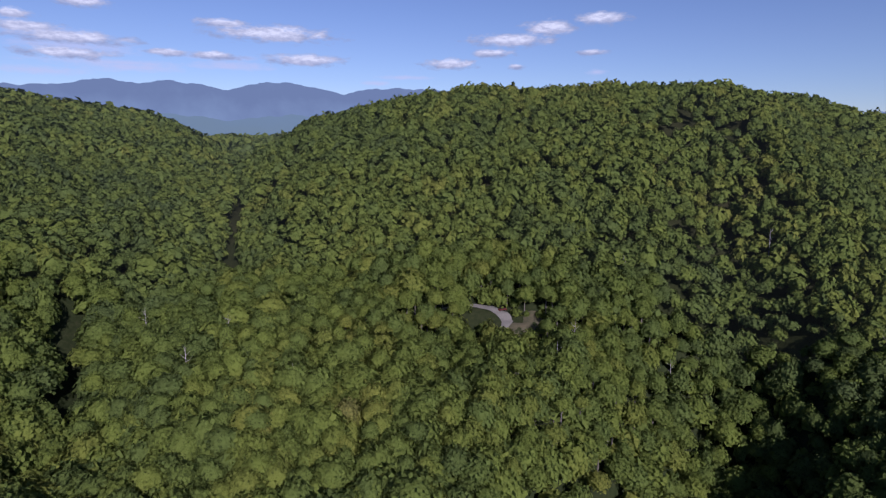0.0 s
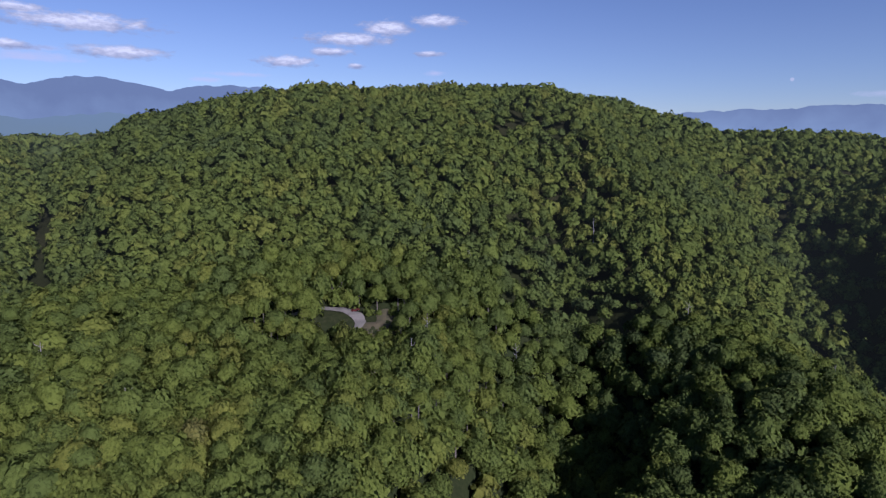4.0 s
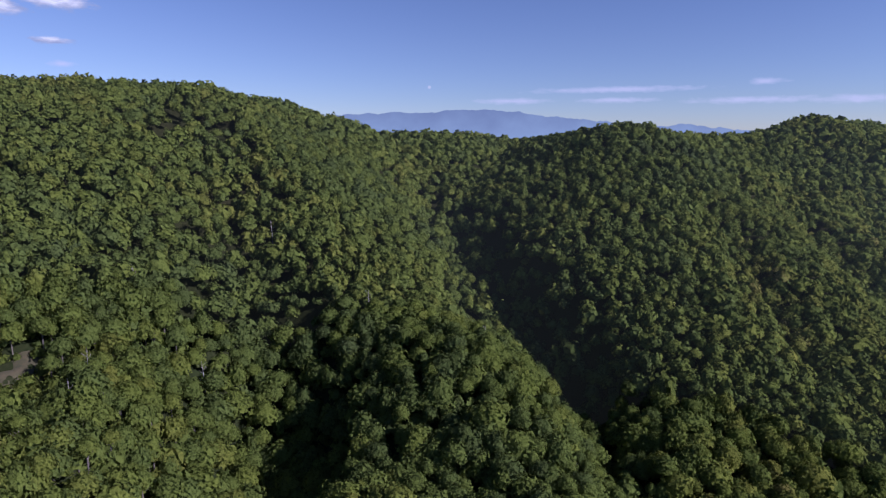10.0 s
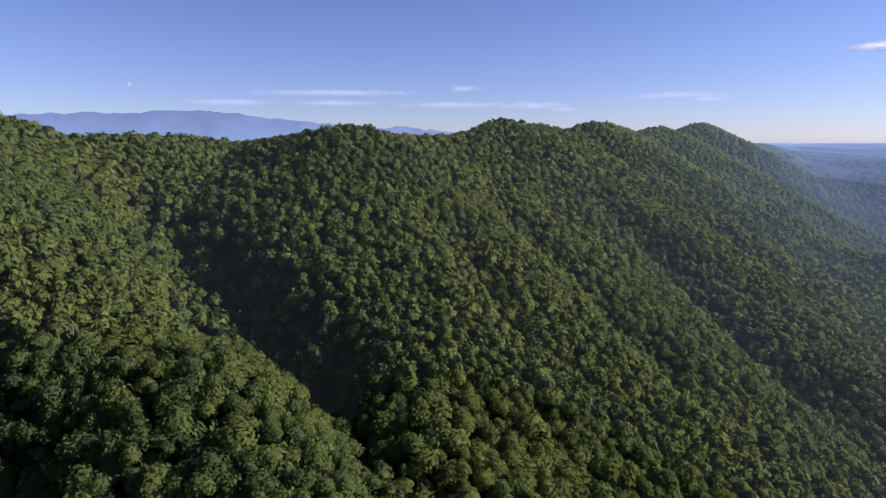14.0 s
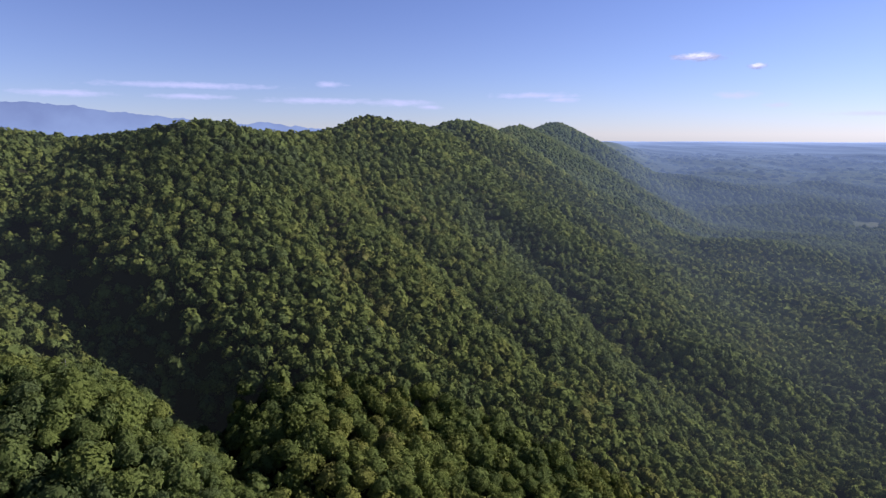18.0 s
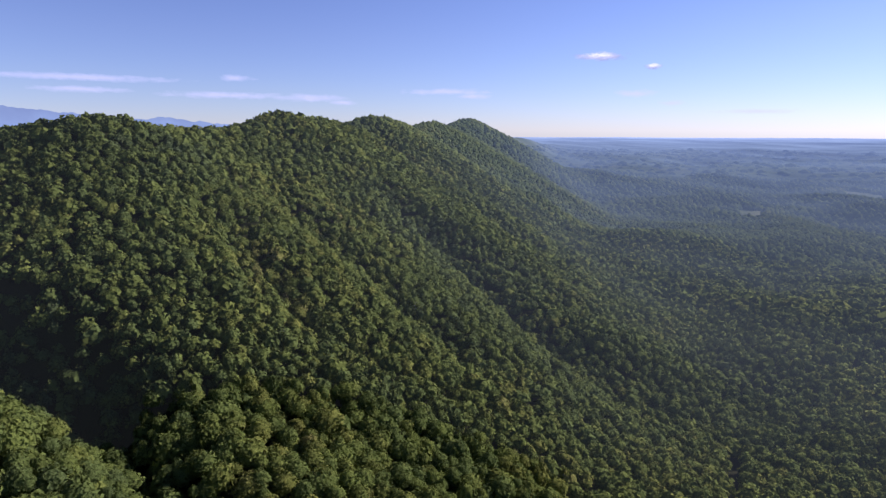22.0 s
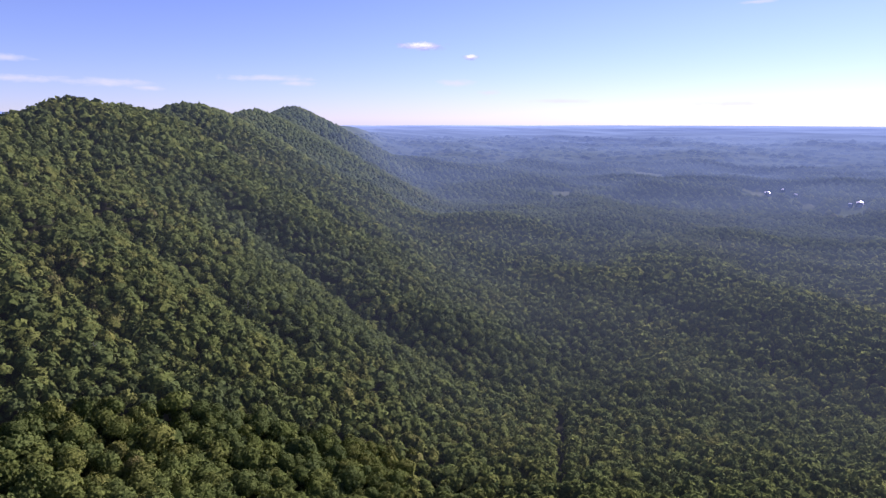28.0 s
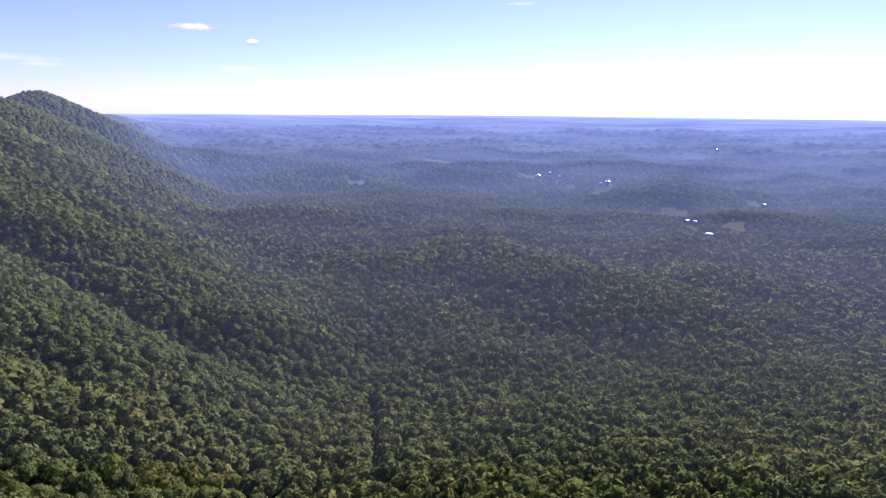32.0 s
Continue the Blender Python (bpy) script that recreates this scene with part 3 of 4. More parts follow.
def forest(name, pos, size, tall, tint, shapes, label, mat):
    """One mesh of many trees: crowns of those shapes, of their own size, height and turn."""
    V, F, T, N = [], [], [], []
    base = 0
    kind = rng.integers(0, len(shapes), len(pos))
    turn = rng.uniform(0, 2 * np.pi, len(pos))
    for k, (sv, sf, sn) in enumerate(shapes):
        m = kind == k
        n = int(m.sum())
        if not n:
            continue
        c, s = np.cos(turn[m]), np.sin(turn[m])
        R = np.zeros((n, 3, 3))
        R[:, 0, 0], R[:, 0, 1], R[:, 1, 0], R[:, 1, 1], R[:, 2, 2] = c, -s, s, c, 1
        p = np.einsum("nij,vj->nvi", R, sv)
        N.append(np.einsum("nij,vj->nvi", R, sn).reshape(-1, 3))
        p[..., :2] *= size[m][:, None, None]
        p[..., 2] *= (size[m] * tall[m])[:, None]
        p += pos[m][:, None, :]
        V.append(p.reshape(-1, 3))
        F.append((sf[None] + (np.arange(n) * len(sv))[:, None, None] + base).reshape(-1, 3))
        T.append(np.repeat(tint[m], len(sv)))
        base += n * len(sv)
    me = mesh_from(name, np.concatenate(V), np.concatenate(F), mat, tint=np.concatenate(T), outward=np.concatenate(N))
    return tagged(new(name, me), label, "trees", kind="stuff")


def scatter(r0, r1, az0, az1, gap):
    """Places on a jittered grid within a ring of the plan."""
    n = int(r1 / gap / 0.9) + 2
    gx, gy = np.meshgrid(np.arange(-n, n + 1), np.arange(-n, n + 1), indexing="ij")
    x = (gx + 0.5 * (gy % 2)).ravel() * gap + rng.uniform(-0.47, 0.47, gx.size) * gap
    y = gy.ravel() * gap * 0.9 + rng.uniform(-0.47, 0.47, gx.size) * gap
    r, a = np.hypot(x, y), np.degrees(np.arctan2(x, y))
    m = (r >= r0) & (r < r1) & (a > az0) & (a < az1)
    return x[m], y[m]


PEAKS = (0.05, 0.12, 0.2, 0.3, 0.45, 0.1, 0.25, 0.4, 0.15)
FINE = [crown_shape(205, 2, 100 + i, p) for i, p in enumerate(PEAKS)]
MIDDLE = [crown_shape(50, 1, 200 + i, p) for i, p in enumerate(PEAKS)]
LIGHT = [crown_shape(23, 1, 400 + i, p) for i, p in enumerate(PEAKS)]
SPARSE = [crown_shape(9, 1, 500 + i, p) for i, p in enumerate(PEAKS)]
COARSE = [crown_shape(0, 1, 300 + i, p) for i, p in enumerate(PEAKS)]


# Open lanes and clearings in the woods: azimuth and distance of both ends, and half the width.
LANES = [((-18.7, 480), (-19.5, 345), 4.6), ((-33.0, 290), (-34.2, 212), 5.0), ((124.1, 410), (124.1, 285), 4.0), ((-26.2, 372), (-27.2, 362), 5.0)]
CLEARINGS = [(10.6, 263, 8), (9.1, 258, 6), (5.4, 268, 6), (7.4, 262, 7), (10.6, 256, 8), (9.0, 251, 7), (-4.3, 242, 4)]
# Meadows on the plain: azimuth, elevation, half width and half height, in degrees.
MEADOWS = [(123.1, -7.14, 1.09, 0.20), (140, -6.28, 1.31, 0.26), (146.9, -7.79, 1.01, 0.20), (153.5, -9.34, 1.31, 0.29), (160, -8.26, 0.85, 0.18),
           (158.6, -10.64, 1.09, 0.18), (143.9, -6.96, 0.54, 0.12), (164.6, -4.62, 2.48, 0.17), (155.3, -3.76, 1.62, 0.14), (131, -5.02, 1.31, 0.11)]


# Houses and barns on the plain: azimuth, elevation, length (a house: and depth) and turn.
HOUSES = [(156.7, -11.61, 10, 8, 20), (154.7, -10.63, 6, 5, 50), (155.4, -10.68, 6, 5, 10), (160.7, -8.32, 9, 6, 70), (142.9, -6.41, 8, 6, 30), (141.9, -5.94, 8, 6, 60), (146.8, -7.22, 7, 5, 0)]
BARNS = [(147.4, -7.10, 28, -60), (140.8, -6.17, 18, -55), (156.5, -3.42, 20, -70)]


def plain_reach(el):
    """Distance in the plan at which the plain lies at that elevation under the horizon."""
    d = (EYE - PLAIN) / math.tan(radians(-el))
    return d if d < 1500 else 1500 + 1005.0 * math.log(d / 1500)


def open_ground(x, y, low=False):
    """True where no tree stands."""
    d, _, _ = near_line(x, y, ROAD)
    m = (d < (5.2 if low else 6.5)) & (x > 12)
    m |= d < 2.2
    for a, b, w in LANES:
        d, _, _ = near_line(x, y, np.array([(*station(*a), 0.0), (*station(*b), 0.0)]))
        m |= d < w + 0.5
    r, az = np.hypot(x, y), np.degrees(np.arctan2(x, y))
    m |= (np.abs(az - 5.8) < 2.6) & (r > (263 if low else 246)) & (r < 274)
    for az, q, w in CLEARINGS[:2] if low else CLEARINGS:
        cx, cy = station(az, q)
        m |= np.hypot(x - cx, y - cy) < (0.75 * w if low else w)
    r, az = np.hypot(x, y), np.degrees(np.arctan2(x, y))
    for a, e, *_ in HOUSES + BARNS:
        q = plain_reach(e)
        m |= (np.abs(az - a) < 0.55) & (r > q - 75) & (r < q + 12)
    for a, e, w, h in MEADOWS:
        r0, r1 = plain_reach(e - h), plain_reach(e + h)
        m |= (np.abs(az - a) < w) & (r > r0 - 70) & (r < r1)
    return m


# What the station overlooks: on a plan in rings, the tree tops that stand out over all before them.
_pr = np.arange(60, 2700, 12.0)
_pa = np.arange(-50, 180, 0.5)
_A, _R = np.meshgrid(np.radians(_pa), _pr, indexing="ij")
_top = np.degrees(np.arctan2(ground(_R * np.sin(_A), _R * np.cos(_A)) + TREE - EYE, _R))
_over = np.maximum.accumulate(_top, axis=1)


def overlooked(x, y):
    r, az = np.hypot(x, y), np.degrees(np.arctan2(x, y))
    i = np.clip(np.round((az + 50) / 0.5).astype(int), 0, len(_pa) - 1)
    j = np.clip(np.round((r - 60) / 12.0).astype(int), 0, len(_pr) - 1)
    return _top[i, j] > _over[i, np.maximum(j - 1, 0)] - np.degrees(np.where(r > 500, 26.0, 13.0) / np.maximum(r, 1))


RAVINES = [np.array([(*station(*q), 0.0) for q in way]) for way, _, _ in GULLIES[:2]]


class Stand:
    """Places, sizes and tints of the trees of a ring of the plan."""

    def __init__(self, r0, r1, az0, az1, gap, crown, low=False):
        x, y = scatter(r0, r1, az0, az1, gap)
        m = ~open_ground(x, y, low)
        for line in RAVINES if r0 < 520 else ():
            d, _, _ = near_line(x, y, line)
            m &= (d > 36) | (rng.random(len(x)) > (0.55 if low else 0.3))
        x, y = x[m], y[m]
        n = len(x)
        self.size = crown * np.exp(rng.normal(0, 0.27, n)).clip(0.5, 1.75)
        self.tall = rng.choice([0.85, 1.0, 1.15, 1.4], n, p=[0.28, 0.36, 0.26, 0.1]) * rng.uniform(0.9, 1.1, n)
        self.foot = ground(x, y)
        self.high = TREE * (0.8 + 0.2 * self.size / crown) + rng.uniform(-2.6, 2.8, n) * (1.0 if r1 < 400 else 0.65)
        z = self.foot + self.high - 1.75 * self.size * self.tall
        self.pos = np.stack([x, y, z], 1)
        self.tint = rng.random(n)
        self.shown = overlooked(x, y)

    def plant(self, name, mask, shapes, label, mat=None):
        if mask.any():
            forest(name, self.pos[mask], self.size[mask], self.tall[mask], self.tint[mask], shapes, label, mat or LEAF)


near = Stand(95, 300, -47, 108, 6.9, 4.75)
mx, my = station(6.4, 258)
close = np.hypot(near.pos[:, 0] - mx, near.pos[:, 1] - my)
single = np.zeros(len(close), bool)
single[np.argsort(close)[:300]] = True
near.plant("near_woods", near.shown & ~single, FINE, "leafy green hardwood trees crowding the near slopes")
near.plant("gully_woods", ~near.shown & ~single, MIDDLE, "green trees down in the steep gullies")
for r0, r1, az1, gap in ((95, 300, 108, 5.6), (300, 420, 100, 7.2)):
    low = Stand(r0, r1, -47, az1, gap, 3.3, True)
    low.tall = rng.uniform(0.9, 1.3, len(low.size))
    low.pos[:, 2] = low.foot + rng.uniform(0.0, 3.0, len(low.size))
    by_road = np.hypot(low.pos[:, 0] - 27, low.pos[:, 1] - 262) < 48
    low.size[by_road] *= np.where(np.hypot(low.pos[by_road, 0], low.pos[by_road, 1]) > 276, 1.15, 0.75)
    low.pos[by_road, 2] = low.foot[by_road] + rng.uniform(-1.0, 0.6, int(by_road.sum()))
    low.plant("undergrowth", low.shown & ~by_road, LIGHT, "green understory saplings and shrubs beneath the trees", LEAF if r0 < 300 else HAZE)
    low.plant("roadside_shrubs", by_road, MIDDLE, "leafy green shrubs round the clearing by the road")
behind = Stand(0, 560, -180, 180, 9.5, 5.4)
_r, _a = np.hypot(behind.pos[:, 0], behind.pos[:, 1]), np.degrees(np.arctan2(behind.pos[:, 0], behind.pos[:, 1]))
behind.plant("lower_woods", (_r < 95) | (_a < -47) | (_a > 176) | ((_a > 108) & (_r < 190)), COARSE, "green woods on the lower slopes and valley floor")
# From here outward most woods carry haze painted into their material.
foot = Stand(190, 300, 108, 176, 7.3, 4.75)
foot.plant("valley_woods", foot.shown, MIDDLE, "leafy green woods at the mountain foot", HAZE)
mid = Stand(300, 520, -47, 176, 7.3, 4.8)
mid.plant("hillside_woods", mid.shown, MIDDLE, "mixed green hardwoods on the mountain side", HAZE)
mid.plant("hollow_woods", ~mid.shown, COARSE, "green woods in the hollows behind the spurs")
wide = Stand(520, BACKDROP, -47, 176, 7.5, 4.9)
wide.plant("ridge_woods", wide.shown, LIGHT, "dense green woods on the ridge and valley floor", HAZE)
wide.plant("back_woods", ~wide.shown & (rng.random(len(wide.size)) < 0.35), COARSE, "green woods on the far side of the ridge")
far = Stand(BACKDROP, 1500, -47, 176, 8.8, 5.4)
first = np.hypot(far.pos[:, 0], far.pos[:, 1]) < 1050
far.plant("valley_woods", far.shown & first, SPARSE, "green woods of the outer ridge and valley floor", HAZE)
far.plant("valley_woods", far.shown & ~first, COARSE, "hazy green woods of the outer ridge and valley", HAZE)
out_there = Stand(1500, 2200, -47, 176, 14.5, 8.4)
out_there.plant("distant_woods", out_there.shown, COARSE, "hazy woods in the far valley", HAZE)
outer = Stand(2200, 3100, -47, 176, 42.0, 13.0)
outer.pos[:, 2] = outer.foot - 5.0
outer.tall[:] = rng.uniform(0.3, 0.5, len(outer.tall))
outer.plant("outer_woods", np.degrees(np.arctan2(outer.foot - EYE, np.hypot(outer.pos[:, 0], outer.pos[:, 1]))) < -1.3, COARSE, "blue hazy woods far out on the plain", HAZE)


# ---- single trees by the road ----


def part(name, mesh, parent, label=""):
    ob = new(name, mesh)
    ob.parent = parent
    return tagged(ob, label)


def bm_mesh(name, bm, mat):
    me = bpy.data.meshes.new(name)
    bm.to_mesh(me)
    bm.free()
    me.materials.append(mat)
    return me


def add_tube(bm, a, b, ra, rb, sides=6):
    a, b = Vector(a), Vector(b)
    q = (b - a).to_track_quat("Z", "Y").to_matrix()
    rings = []
    for c, r in ((a, ra), (b, rb)):
        rings.append([bm.verts.new(c + q @ Vector((r * math.cos(t), r * math.sin(t), 0))) for t in (2 * math.pi * i / sides for i in range(sides))])
    for i in range(sides):
        bm.faces.new((rings[0][i], rings[0][(i + 1) % sides], rings[1][(i + 1) % sides], rings[1][i]))
    bm.faces.new(rings[1])


def trunk_mesh(seed):
    """A trunk a metre tall to scale, with limbs that reach up into the crown."""
    g = random.Random(seed)
    bm = bmesh.new()
    add_tube(bm, (0, 0, -0.06), (0, 0, 0.5), 0.022, 0.016, 7)
    add_tube(bm, (0, 0, 0.5), (0.01, 0.01, 0.86), 0.016, 0.006, 6)
    for i in range(6):
        t = i * 1.05 + g.uniform(-0.4, 0.4)
        z = g.uniform(0.38, 0.68)
        r = g.uniform(0.12, 0.2)
        add_tube(bm, (0, 0, z), (r * math.cos(t), r * math.sin(t), z + g.uniform(0.1, 0.22)), 0.008, 0.003, 4)
    return bm_mesh("trunk", bm, BARK)


TRUNKS = [trunk_mesh(i) for i in range(4)]
CROWNS = [mesh_from("crown", v, f, LEAF, tint=np.zeros(len(v)), outward=w) for v, f, w in FINE]
LABELS = ("broad-crowned green hardwood tree on the slope by the gravel road", "tall slender leafy green tree in the mountain woods",
          "small round-topped green tree crowded among others", "leafy spring-green hardwood tree on the mountain side")
for n, i in enumerate(np.flatnonzero(single)):
    x, y, z = near.pos[i]
    base = new("tree")
    base.location = (x, y, near.foot[i])
    sz, tl = near.size[i], near.tall[i]
    label = LABELS[1] if tl > 1.35 else LABELS[2] if sz < 3.3 else LABELS[0] if sz > 4.6 else LABELS[3]
    tagged(base, label, "tree", "trees by the road")
    t = part("trunk", TRUNKS[n % 4], base)
    t.scale = (near.high[i],) * 3
    c = part("crown", CROWNS[n % 9], base)
    c.location = (0, 0, z - near.foot[i])
    c.rotation_euler = (0, 0, n * 2.399)
    c.scale = (sz, sz, sz * tl * 1.12)
    c.location.z -= 0.12 * 1.7 * sz * tl

# ---- gravel road, clearing and parked car ----


def simple_material(name, stops, size, rough=0.9, bump=0.3, metal=0.0, detail=6.0):
    m, k = material(name)
    out = k.add("ShaderNodeOutputMaterial")
    geo = k.add("ShaderNodeNewGeometry")
    n1 = k.noise(geo.outputs["Position"], 1.0 / size, detail, 0.65)
    n2 = k.noise(geo.outputs["Position"], 9.0 / size, 4.0, 0.6)
    v = k.math("ADD", k.math("MULTIPLY", n1, 0.6), k.math("MULTIPLY", n2, 0.4))
    pr = k.add("ShaderNodeBsdfPrincipled")
    k.put(pr.inputs["Base Color"], k.ramp(v, stops))
    pr.inputs["Roughness"].default_value = rough
    pr.inputs["Metallic"].default_value = metal
    if bump:
        b = k.add("ShaderNodeBump")
        b.inputs["Strength"].default_value = bump
        b.inputs["Distance"].default_value = 0.1
        k.put(b.inputs["Height"], n2)
        k.put(pr.inputs["Normal"], b.outputs[0])
    k.put(out.inputs[0], pr.outputs[0])
    return m


GRAVEL = simple_material("pale_gravel", [(0.3, (0.09, 0.086, 0.072)), (0.5, (0.14, 0.13, 0.108)), (0.7, (0.185, 0.17, 0.14))], 3.0)
DRYGRASS = simple_material("dry_grass", [(0.3, (0.03, 0.036, 0.013)), (0.5, (0.062, 0.055, 0.024)), (0.7, (0.1, 0.076, 0.042))], 2.5, bump=0.8)
CLAY = simple_material("red_clay_bank", [(0.3, (0.07, 0.04, 0.025)), (0.6, (0.13, 0.08, 0.05)), (0.8, (0.2, 0.14, 0.1))], 2.0, bump=0.8)


def smooth_way(pts, n):
    """A smooth line through the points of a plan."""
    pts = np.array(pts, float)
    u = np.linspace(0, len(pts) - 1.001, n)
    i = u.astype(int)
    t = (u - i)[:, None]
    p0, p1, p2, p3 = (pts[np.clip(i + k, 0, len(pts) - 1)] for k in (-1, 0, 1, 2))
    return 0.5 * (2 * p1 + (p2 - p0) * t + (2 * p0 - 5 * p1 + 4 * p2 - p3) * t ** 2 + (3 * p1 - p0 - 3 * p2 + p3) * t ** 3)


def strip(name, pts, width, mat, lift):
    w = smooth_way(pts, 80)
    d = np.gradient(w, axis=0)
    d /= np.linalg.norm(d, axis=1, keepdims=True)
    side = np.stack([-d[:, 1], d[:, 0]], 1)
    width = np.interp(np.linspace(0, 1, 80), np.linspace(0, 1, len(width)), width)
    cols = np.linspace(-1, 1, 7)
    P = w[:, None] + side[:, None] * (cols[None, :, None] * width[:, None, None] / 2)
    z = ground(P[..., 0], P[..., 1]) + lift - 0.25 * np.abs(cols)[None] ** 3
    v = np.concatenate([P, z[..., None]], -1).reshape(-1, 3)
    i = np.arange(79 * 6)
    i = (i // 6) * 7 + i % 6
    return new(name, mesh_from(name, v, np.stack([i, i + 1, i + 8, i + 7], 1), mat))


def disc_patch(name, az, q, r, mat, lift, seed):
    """A worn patch of ground with an uneven rim."""
    cx, cy = station(az, q)
    g = np.random.default_rng(seed)
    a = np.arange(36) / 36 * 2 * np.pi
    rim = r * (1 + 0.18 * np.interp(a, np.linspace(0, 2 * np.pi, 10), np.append(g.normal(size=9), 0), period=2 * np.pi))
    rings = [np.stack([cx + rim * k * np.cos(a), cy + rim * k * np.sin(a)], 1) for k in (0.15, 0.4, 0.7, 1.0)]
    P = np.concatenate(rings)
    z = ground(P[:, 0], P[:, 1]) + np.repeat([lift, lift, lift, -0.3], 36)
    i = np.arange(3 * 36)
    j = (i // 36) * 36 + (i + 1) % 36
    f = np.stack([i, i + 36, j + 36, j], 1)
    return new(name, mesh_from(name, np.c_[P, z], f, mat))


tagged(strip("road", ROAD_WAY, [3.2, 3.2, 3.2, 3.2, 3.6, 5, 6.5, 7, 5.5, 2.5], GRAVEL, 0.5), "pale grey gravel road bending through a clearing", "road", kind="structure")
tagged(disc_patch("clearing_ground", 10.6, 263, 8.8, DRYGRASS, 0.35, 4), "dry brown grass in a small clearing", "ground", kind="structure")
tagged(disc_patch("clearing_ground", 9.1, 258, 6.2, DRYGRASS, 0.3, 5), "dry brown grass beside the gravel bend", "ground", kind="structure")
tagged(disc_patch("clay_bank", -0.2, 290, 3.0, CLAY, 0.3, 6), "bare reddish clay bank among the trees", "bank", kind="structure")
tagged(disc_patch("rock_face", -33.9, 722, 12, CLAY, 1.5, 7), "bare tan rocky slope near the ridge top", "bank", kind="structure")


def box(bm, size, at, taper=(1, 1)):
    x, y, z = (k / 2 for k in size)
    v = []
    for zz, kx, ky in ((-z, 1, 1), (z, *taper)):
        for sx, sy in ((-1, -1), (1, -1), (1, 1), (-1, 1)):
            v.append(bm.verts.new((at[0] + sx * x * kx, at[1] + sy * y * ky, at[2] + zz)))
    for f in ((3, 2, 1, 0), (4, 5, 6, 7), (0, 1, 5, 4), (1, 2, 6, 5), (2, 3, 7, 6), (3, 0, 4, 7)):
        bm.faces.new([v[i] for i in f])


def bevelled(name, mat, bevel, *boxes):
    bm = bmesh.new()
    for b in boxes:
        box(bm, *b)
    bmesh.ops.bevel(bm, geom=bm.edges[:], offset=bevel, segments=2, affect="EDGES")
    return bm_mesh(name, bm, mat)


def plain_material(name, color, rough, metal=0.0):
    return simple_material(name, [(0.3, tuple(c * 0.85 for c in color)), (0.7, color)], 0.8, rough, 0.0, metal)


RED = plain_material("red_car_paint", (0.085, 0.012, 0.01), 0.4)
BLACK = plain_material("black_rubber", (0.02, 0.02, 0.02), 0.8)
STEEL = plain_material("bright_steel", (0.6, 0.6, 0.6), 0.35, 1.0)
GLASS = plain_material("dark_window_glass", (0.03, 0.04, 0.05), 0.08)


def build_car(at, heading):
    car = new("car")
    car.matrix_world = Matrix.Translation(at) @ pose(0, 0, 0, 0, 0, heading)
    tagged(car, "small red car parked at the end of the gravel bend", "car")
    part("body", bevelled("body", RED, 0.08, ((4.3, 1.75, 0.62), (0, 0, 0.62), (0.97, 0.95))), car)
    part("cabin", bevelled("cabin", RED, 0.06, ((2.3, 1.6, 0.55), (-0.2, 0, 1.2), (0.7, 0.86))), car)
    for y in (-0.76, 0.76):
        part("side_window", bevelled("side_window", GLASS, 0.01, ((1.7, 0.05, 0.34), (-0.2, y, 1.2), (0.8, 1))), car, "dark side window")
    part("windscreen", bevelled("windscreen", GLASS, 0.01, ((0.06, 1.35, 0.42), (0.79, 0, 1.2))), car, "dark windscreen")
    part("rear_window", bevelled("rear_window", GLASS, 0.01, ((0.06, 1.35, 0.4), (-1.19, 0, 1.2))), car, "dark rear window")
    for y in (-0.6, 0.6):
        part("headlight", bevelled("headlight", STEEL, 0.02, ((0.06, 0.3, 0.16), (2.14, y, 0.7))), car, "clear headlight")
    for x in (-1.35, 1.35):
        for y in (-0.8, 0.8):
            bm = bmesh.new()
            add_tube(bm, (0, -0.1, 0), (0, 0.1, 0), 0.32, 0.32, 18)
            bm.faces.new([v for v in bm.verts[:18]][::-1])
            w = part("wheel", bm_mesh("wheel", bm, BLACK), car, "black rubber wheel")
            w.location = (x, y, 0.32)
            bm = bmesh.new()
            add_tube(bm, (0, -0.115, 0), (0, 0.115, 0), 0.19, 0.19, 12)
            bm.faces.new([v for v in bm.verts[:12]][::-1])
            part("rim", bm_mesh("rim", bm, STEEL), w, "steel rim")


cx, cy = station(7.3, 272)
build_car((cx, cy, float(ground(cx, cy)) + 0.55), 25)

# ---- meadows, barns and houses on the plain ----
for n, (a, e, w, h) in enumerate(MEADOWS):
    r0, r1 = plain_reach(e - h), plain_reach(e + h)
    g = np.random.default_rng(60 + n)
    A, Q = np.meshgrid(np.linspace(0, 2 * np.pi, 40, endpoint=False), np.linspace(0.03, 1.0, 11))
    rim = 0.85 + 0.3 * np.interp(A, np.linspace(0, 2 * np.pi, 13), np.append(g.normal(size=12), 0), period=2 * np.pi).clip(-1.6, 1.4)
    az = np.radians(a + w * Q * rim * np.cos(A))
    r0 -= 35.0
    rr = (r0 + r1) / 2 + (r1 - r0) / 2 * Q * rim * np.sin(A)
    x, y = rr * np.sin(az), rr * np.cos(az)
    v = np.stack([x, y, ground(x, y) + 4.0], -1).reshape(-1, 3)
    i = np.arange(400)
    j = (i // 40) * 40 + (i + 1) % 40
    ob = new("meadow", mesh_from("meadow", v, np.stack([i, i + 40, j + 40, j], 1), FIELD))
    tagged(ob, "pale green open meadow among woods on the plain", "meadow", kind="structure")

WHITE = plain_material("white_metal_roof", (0.82, 0.82, 0.8), 0.45)
SIDING = plain_material("white_siding", (0.72, 0.71, 0.68), 0.6)
DOOR = plain_material("brown_door", (0.16, 0.1, 0.07), 0.6)


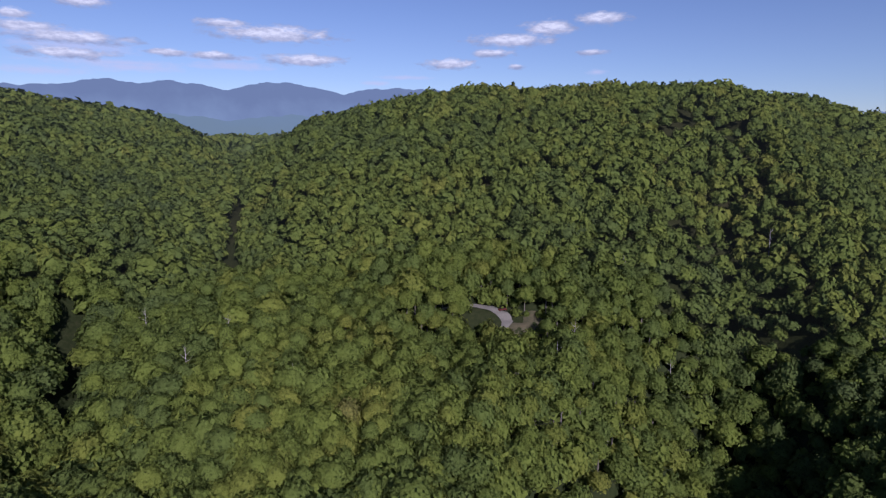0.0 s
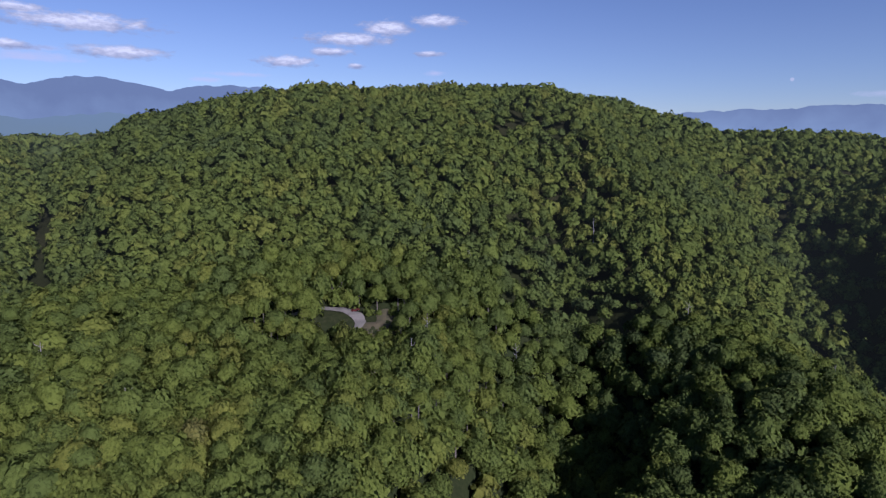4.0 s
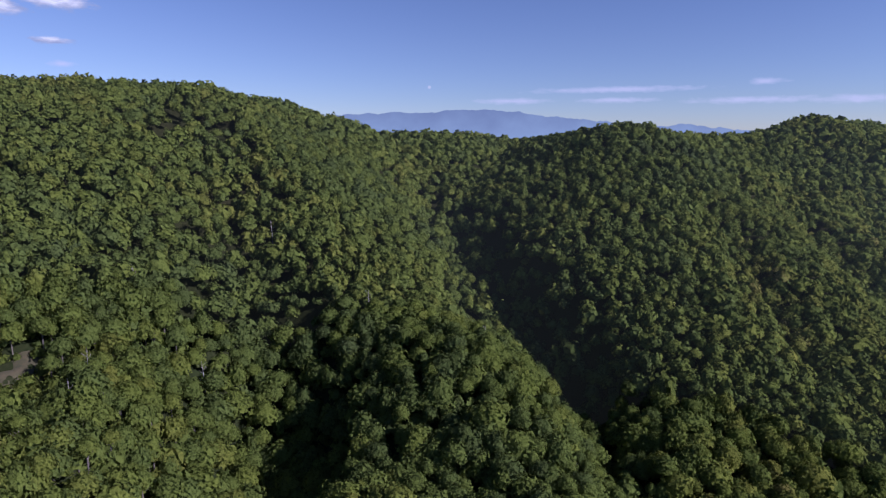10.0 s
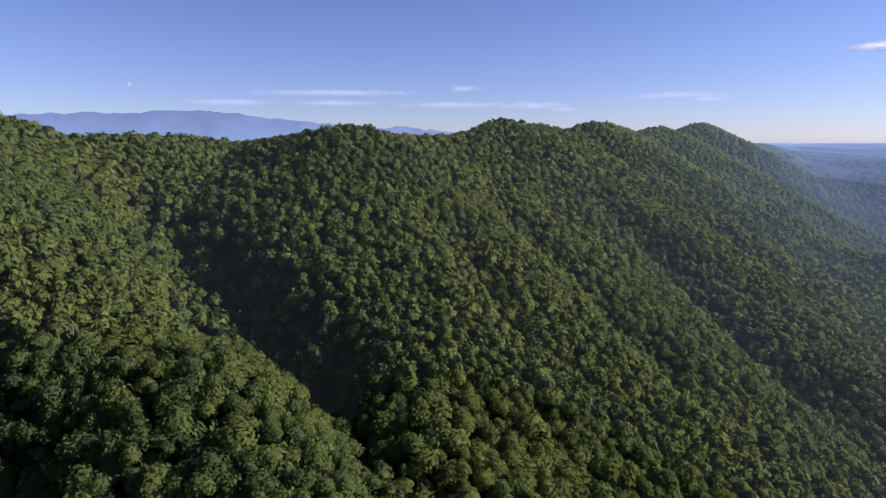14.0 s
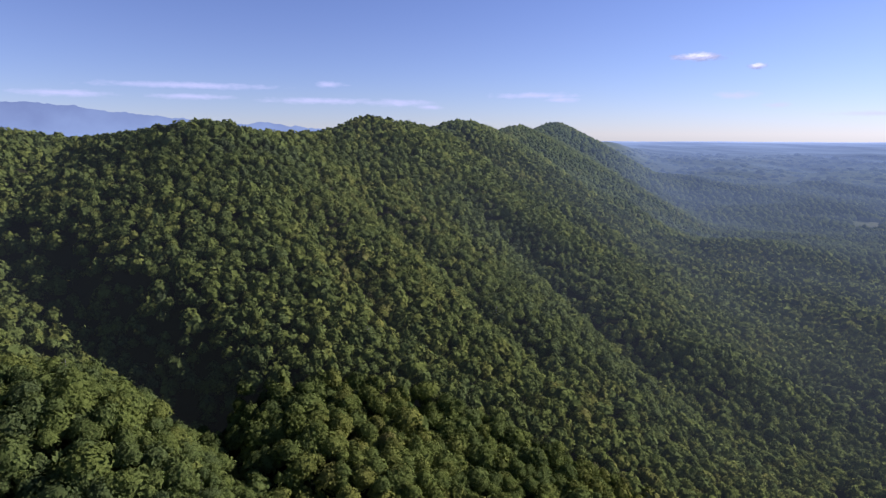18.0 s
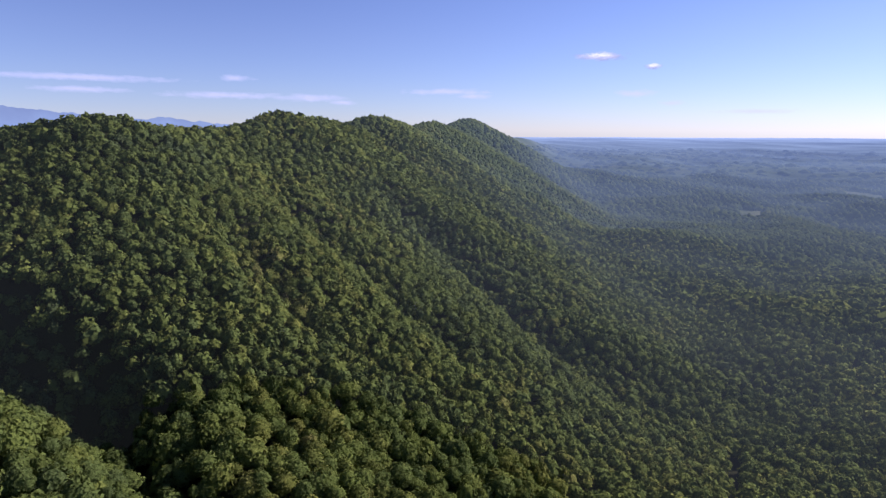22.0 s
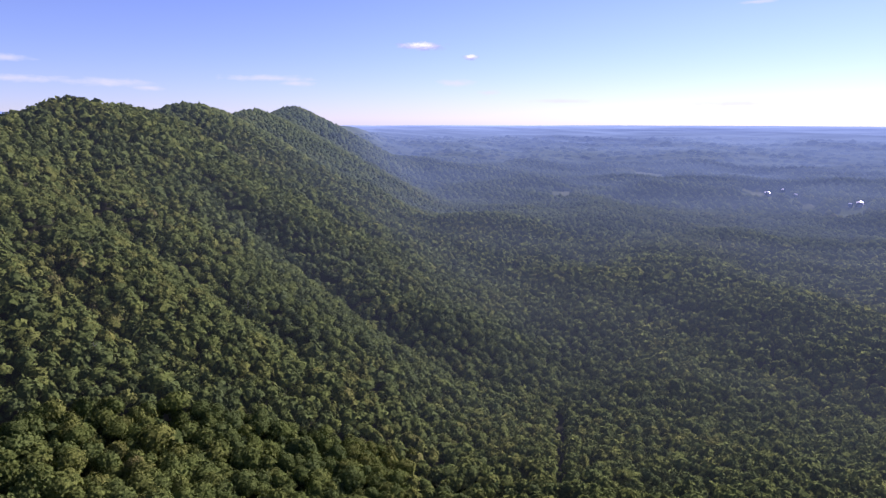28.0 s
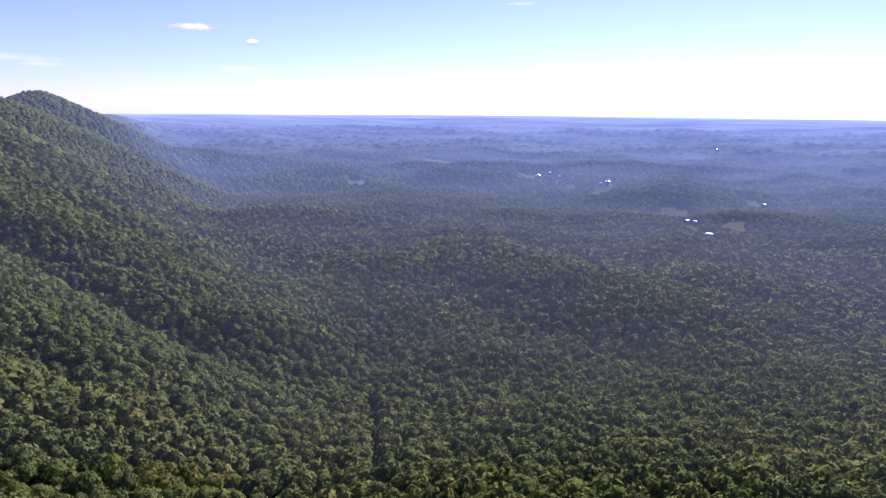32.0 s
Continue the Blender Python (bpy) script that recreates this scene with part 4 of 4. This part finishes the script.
def build_house(az, el, long, deep, high, turn, name, label):
    q = plain_reach(el)
    x, y = station(az, q)
    z = float(ground(x, y)) + 4.0
    house = new(name)
    house.matrix_world = Matrix.Translation((x, y, z)) @ pose(0, 0, 0, 0, 0, turn)
    tagged(house, label, name)
    part("wall", bevelled("wall", SIDING, 0.05, ((long, deep, high + 4), (0, 0, high / 2 - 2))), house)
    bm = bmesh.new()
    lo, de, up = long / 2 + 0.5, deep / 2 + 0.5, high + deep * 0.22
    for s in (0.0, 0.25):
        for px in (-lo, lo):
            for py, pz in ((-de, high - 0.1), (0, up), (de, high - 0.1)):
                bm.verts.new((px, py, pz + s))
    bm.verts.ensure_lookup_table()
    v = bm.verts
    for f in ((6, 7, 10, 9), (7, 8, 11, 10), (0, 3, 4, 1), (1, 4, 5, 2), (0, 1, 7, 6), (1, 2, 8, 7), (3, 9, 10, 4), (4, 10, 11, 5), (0, 6, 9, 3), (2, 5, 11, 8)):
        bm.faces.new([v[i] for i in f])
    part("roof", bm_mesh("roof", bm, WHITE), house, "bright white metal roof")
    part("door", bevelled("door", DOOR, 0.02, ((1.1, 0.12, 2.1), (0, -deep / 2 - 0.03, 1.05))), house, "brown door")
    for k in (-0.3, 0.3):
        part("window", bevelled("window", GLASS, 0.02, ((1.2, 0.1, 1.2), (long * k, -deep / 2 - 0.03, high * 0.55))), house, "dark window")


for az, el, long, deep, turn in HOUSES:
    build_house(az, el, long, deep, 4.0, turn, "house", "small white house with a pale roof on the wooded plain")
for az, el, long, turn in BARNS:
    build_house(az, el, long, 13, 4.5, turn, "barn", "long low white barn beside a meadow on the plain")

# ---- standing dead trees ----


def dead_tree_parts(seed):
    g = random.Random(seed)
    bm = bmesh.new()
    add_tube(bm, (0, 0, -1.0), (0.2, 0.1, 9.0), 0.26, 0.18, 7)
    add_tube(bm, (0.2, 0.1, 9.0), (0.5, -0.1, 17.5), 0.18, 0.05, 6)
    limbs = []
    for i in range(7):
        lb = bmesh.new()
        t, z = i * 2.4 + g.uniform(-0.4, 0.4), 8.0 + i * 1.25
        r = g.uniform(1.4, 2.8)
        mid_p = (0.3 + 0.6 * r * math.cos(t), 0.6 * r * math.sin(t), z + 0.8)
        add_tube(lb, (0.3, 0.05, z), mid_p, 0.08, 0.05, 5)
        add_tube(lb, mid_p, (0.3 + r * math.cos(t + 0.2), r * math.sin(t + 0.2), z + 2.0), 0.05, 0.015, 4)
        limbs.append(bm_mesh("limb", lb, SNAG))
    return bm_mesh("trunk", bm, SNAG), limbs


SNAG = simple_material("weathered_grey_wood", [(0.3, (0.2, 0.18, 0.16)), (0.7, (0.4, 0.37, 0.33))], 1.5)
SNAG_TRUNK, SNAG_LIMBS = dead_tree_parts(3)
first = None
for n, (az, q) in enumerate(((-24, 215), (-20, 240), (-27, 270), (-14, 200), (13, 222), (14.5, 242), (19, 300), (24, 270), (31, 360), (40, 300), (52, 262), (79, 330), (92, 420))):
    x, y = station(az, q)
    m = Matrix.Translation((x, y, float(ground(x, y)))) @ pose(0, 0, 0, (n % 3) * 2 - 2, (n % 4) - 1.5, n * 77)
    if first is None:
        first = new("dead_tree")
        tagged(first, "bare pale grey dead tree standing among leafy trees", "tree", "dead trees")
        part("trunk", SNAG_TRUNK, first)
        for lm in SNAG_LIMBS:
            part("limb", lm, first)
        first.matrix_world = m
    else:
        copy_thing(first, m)
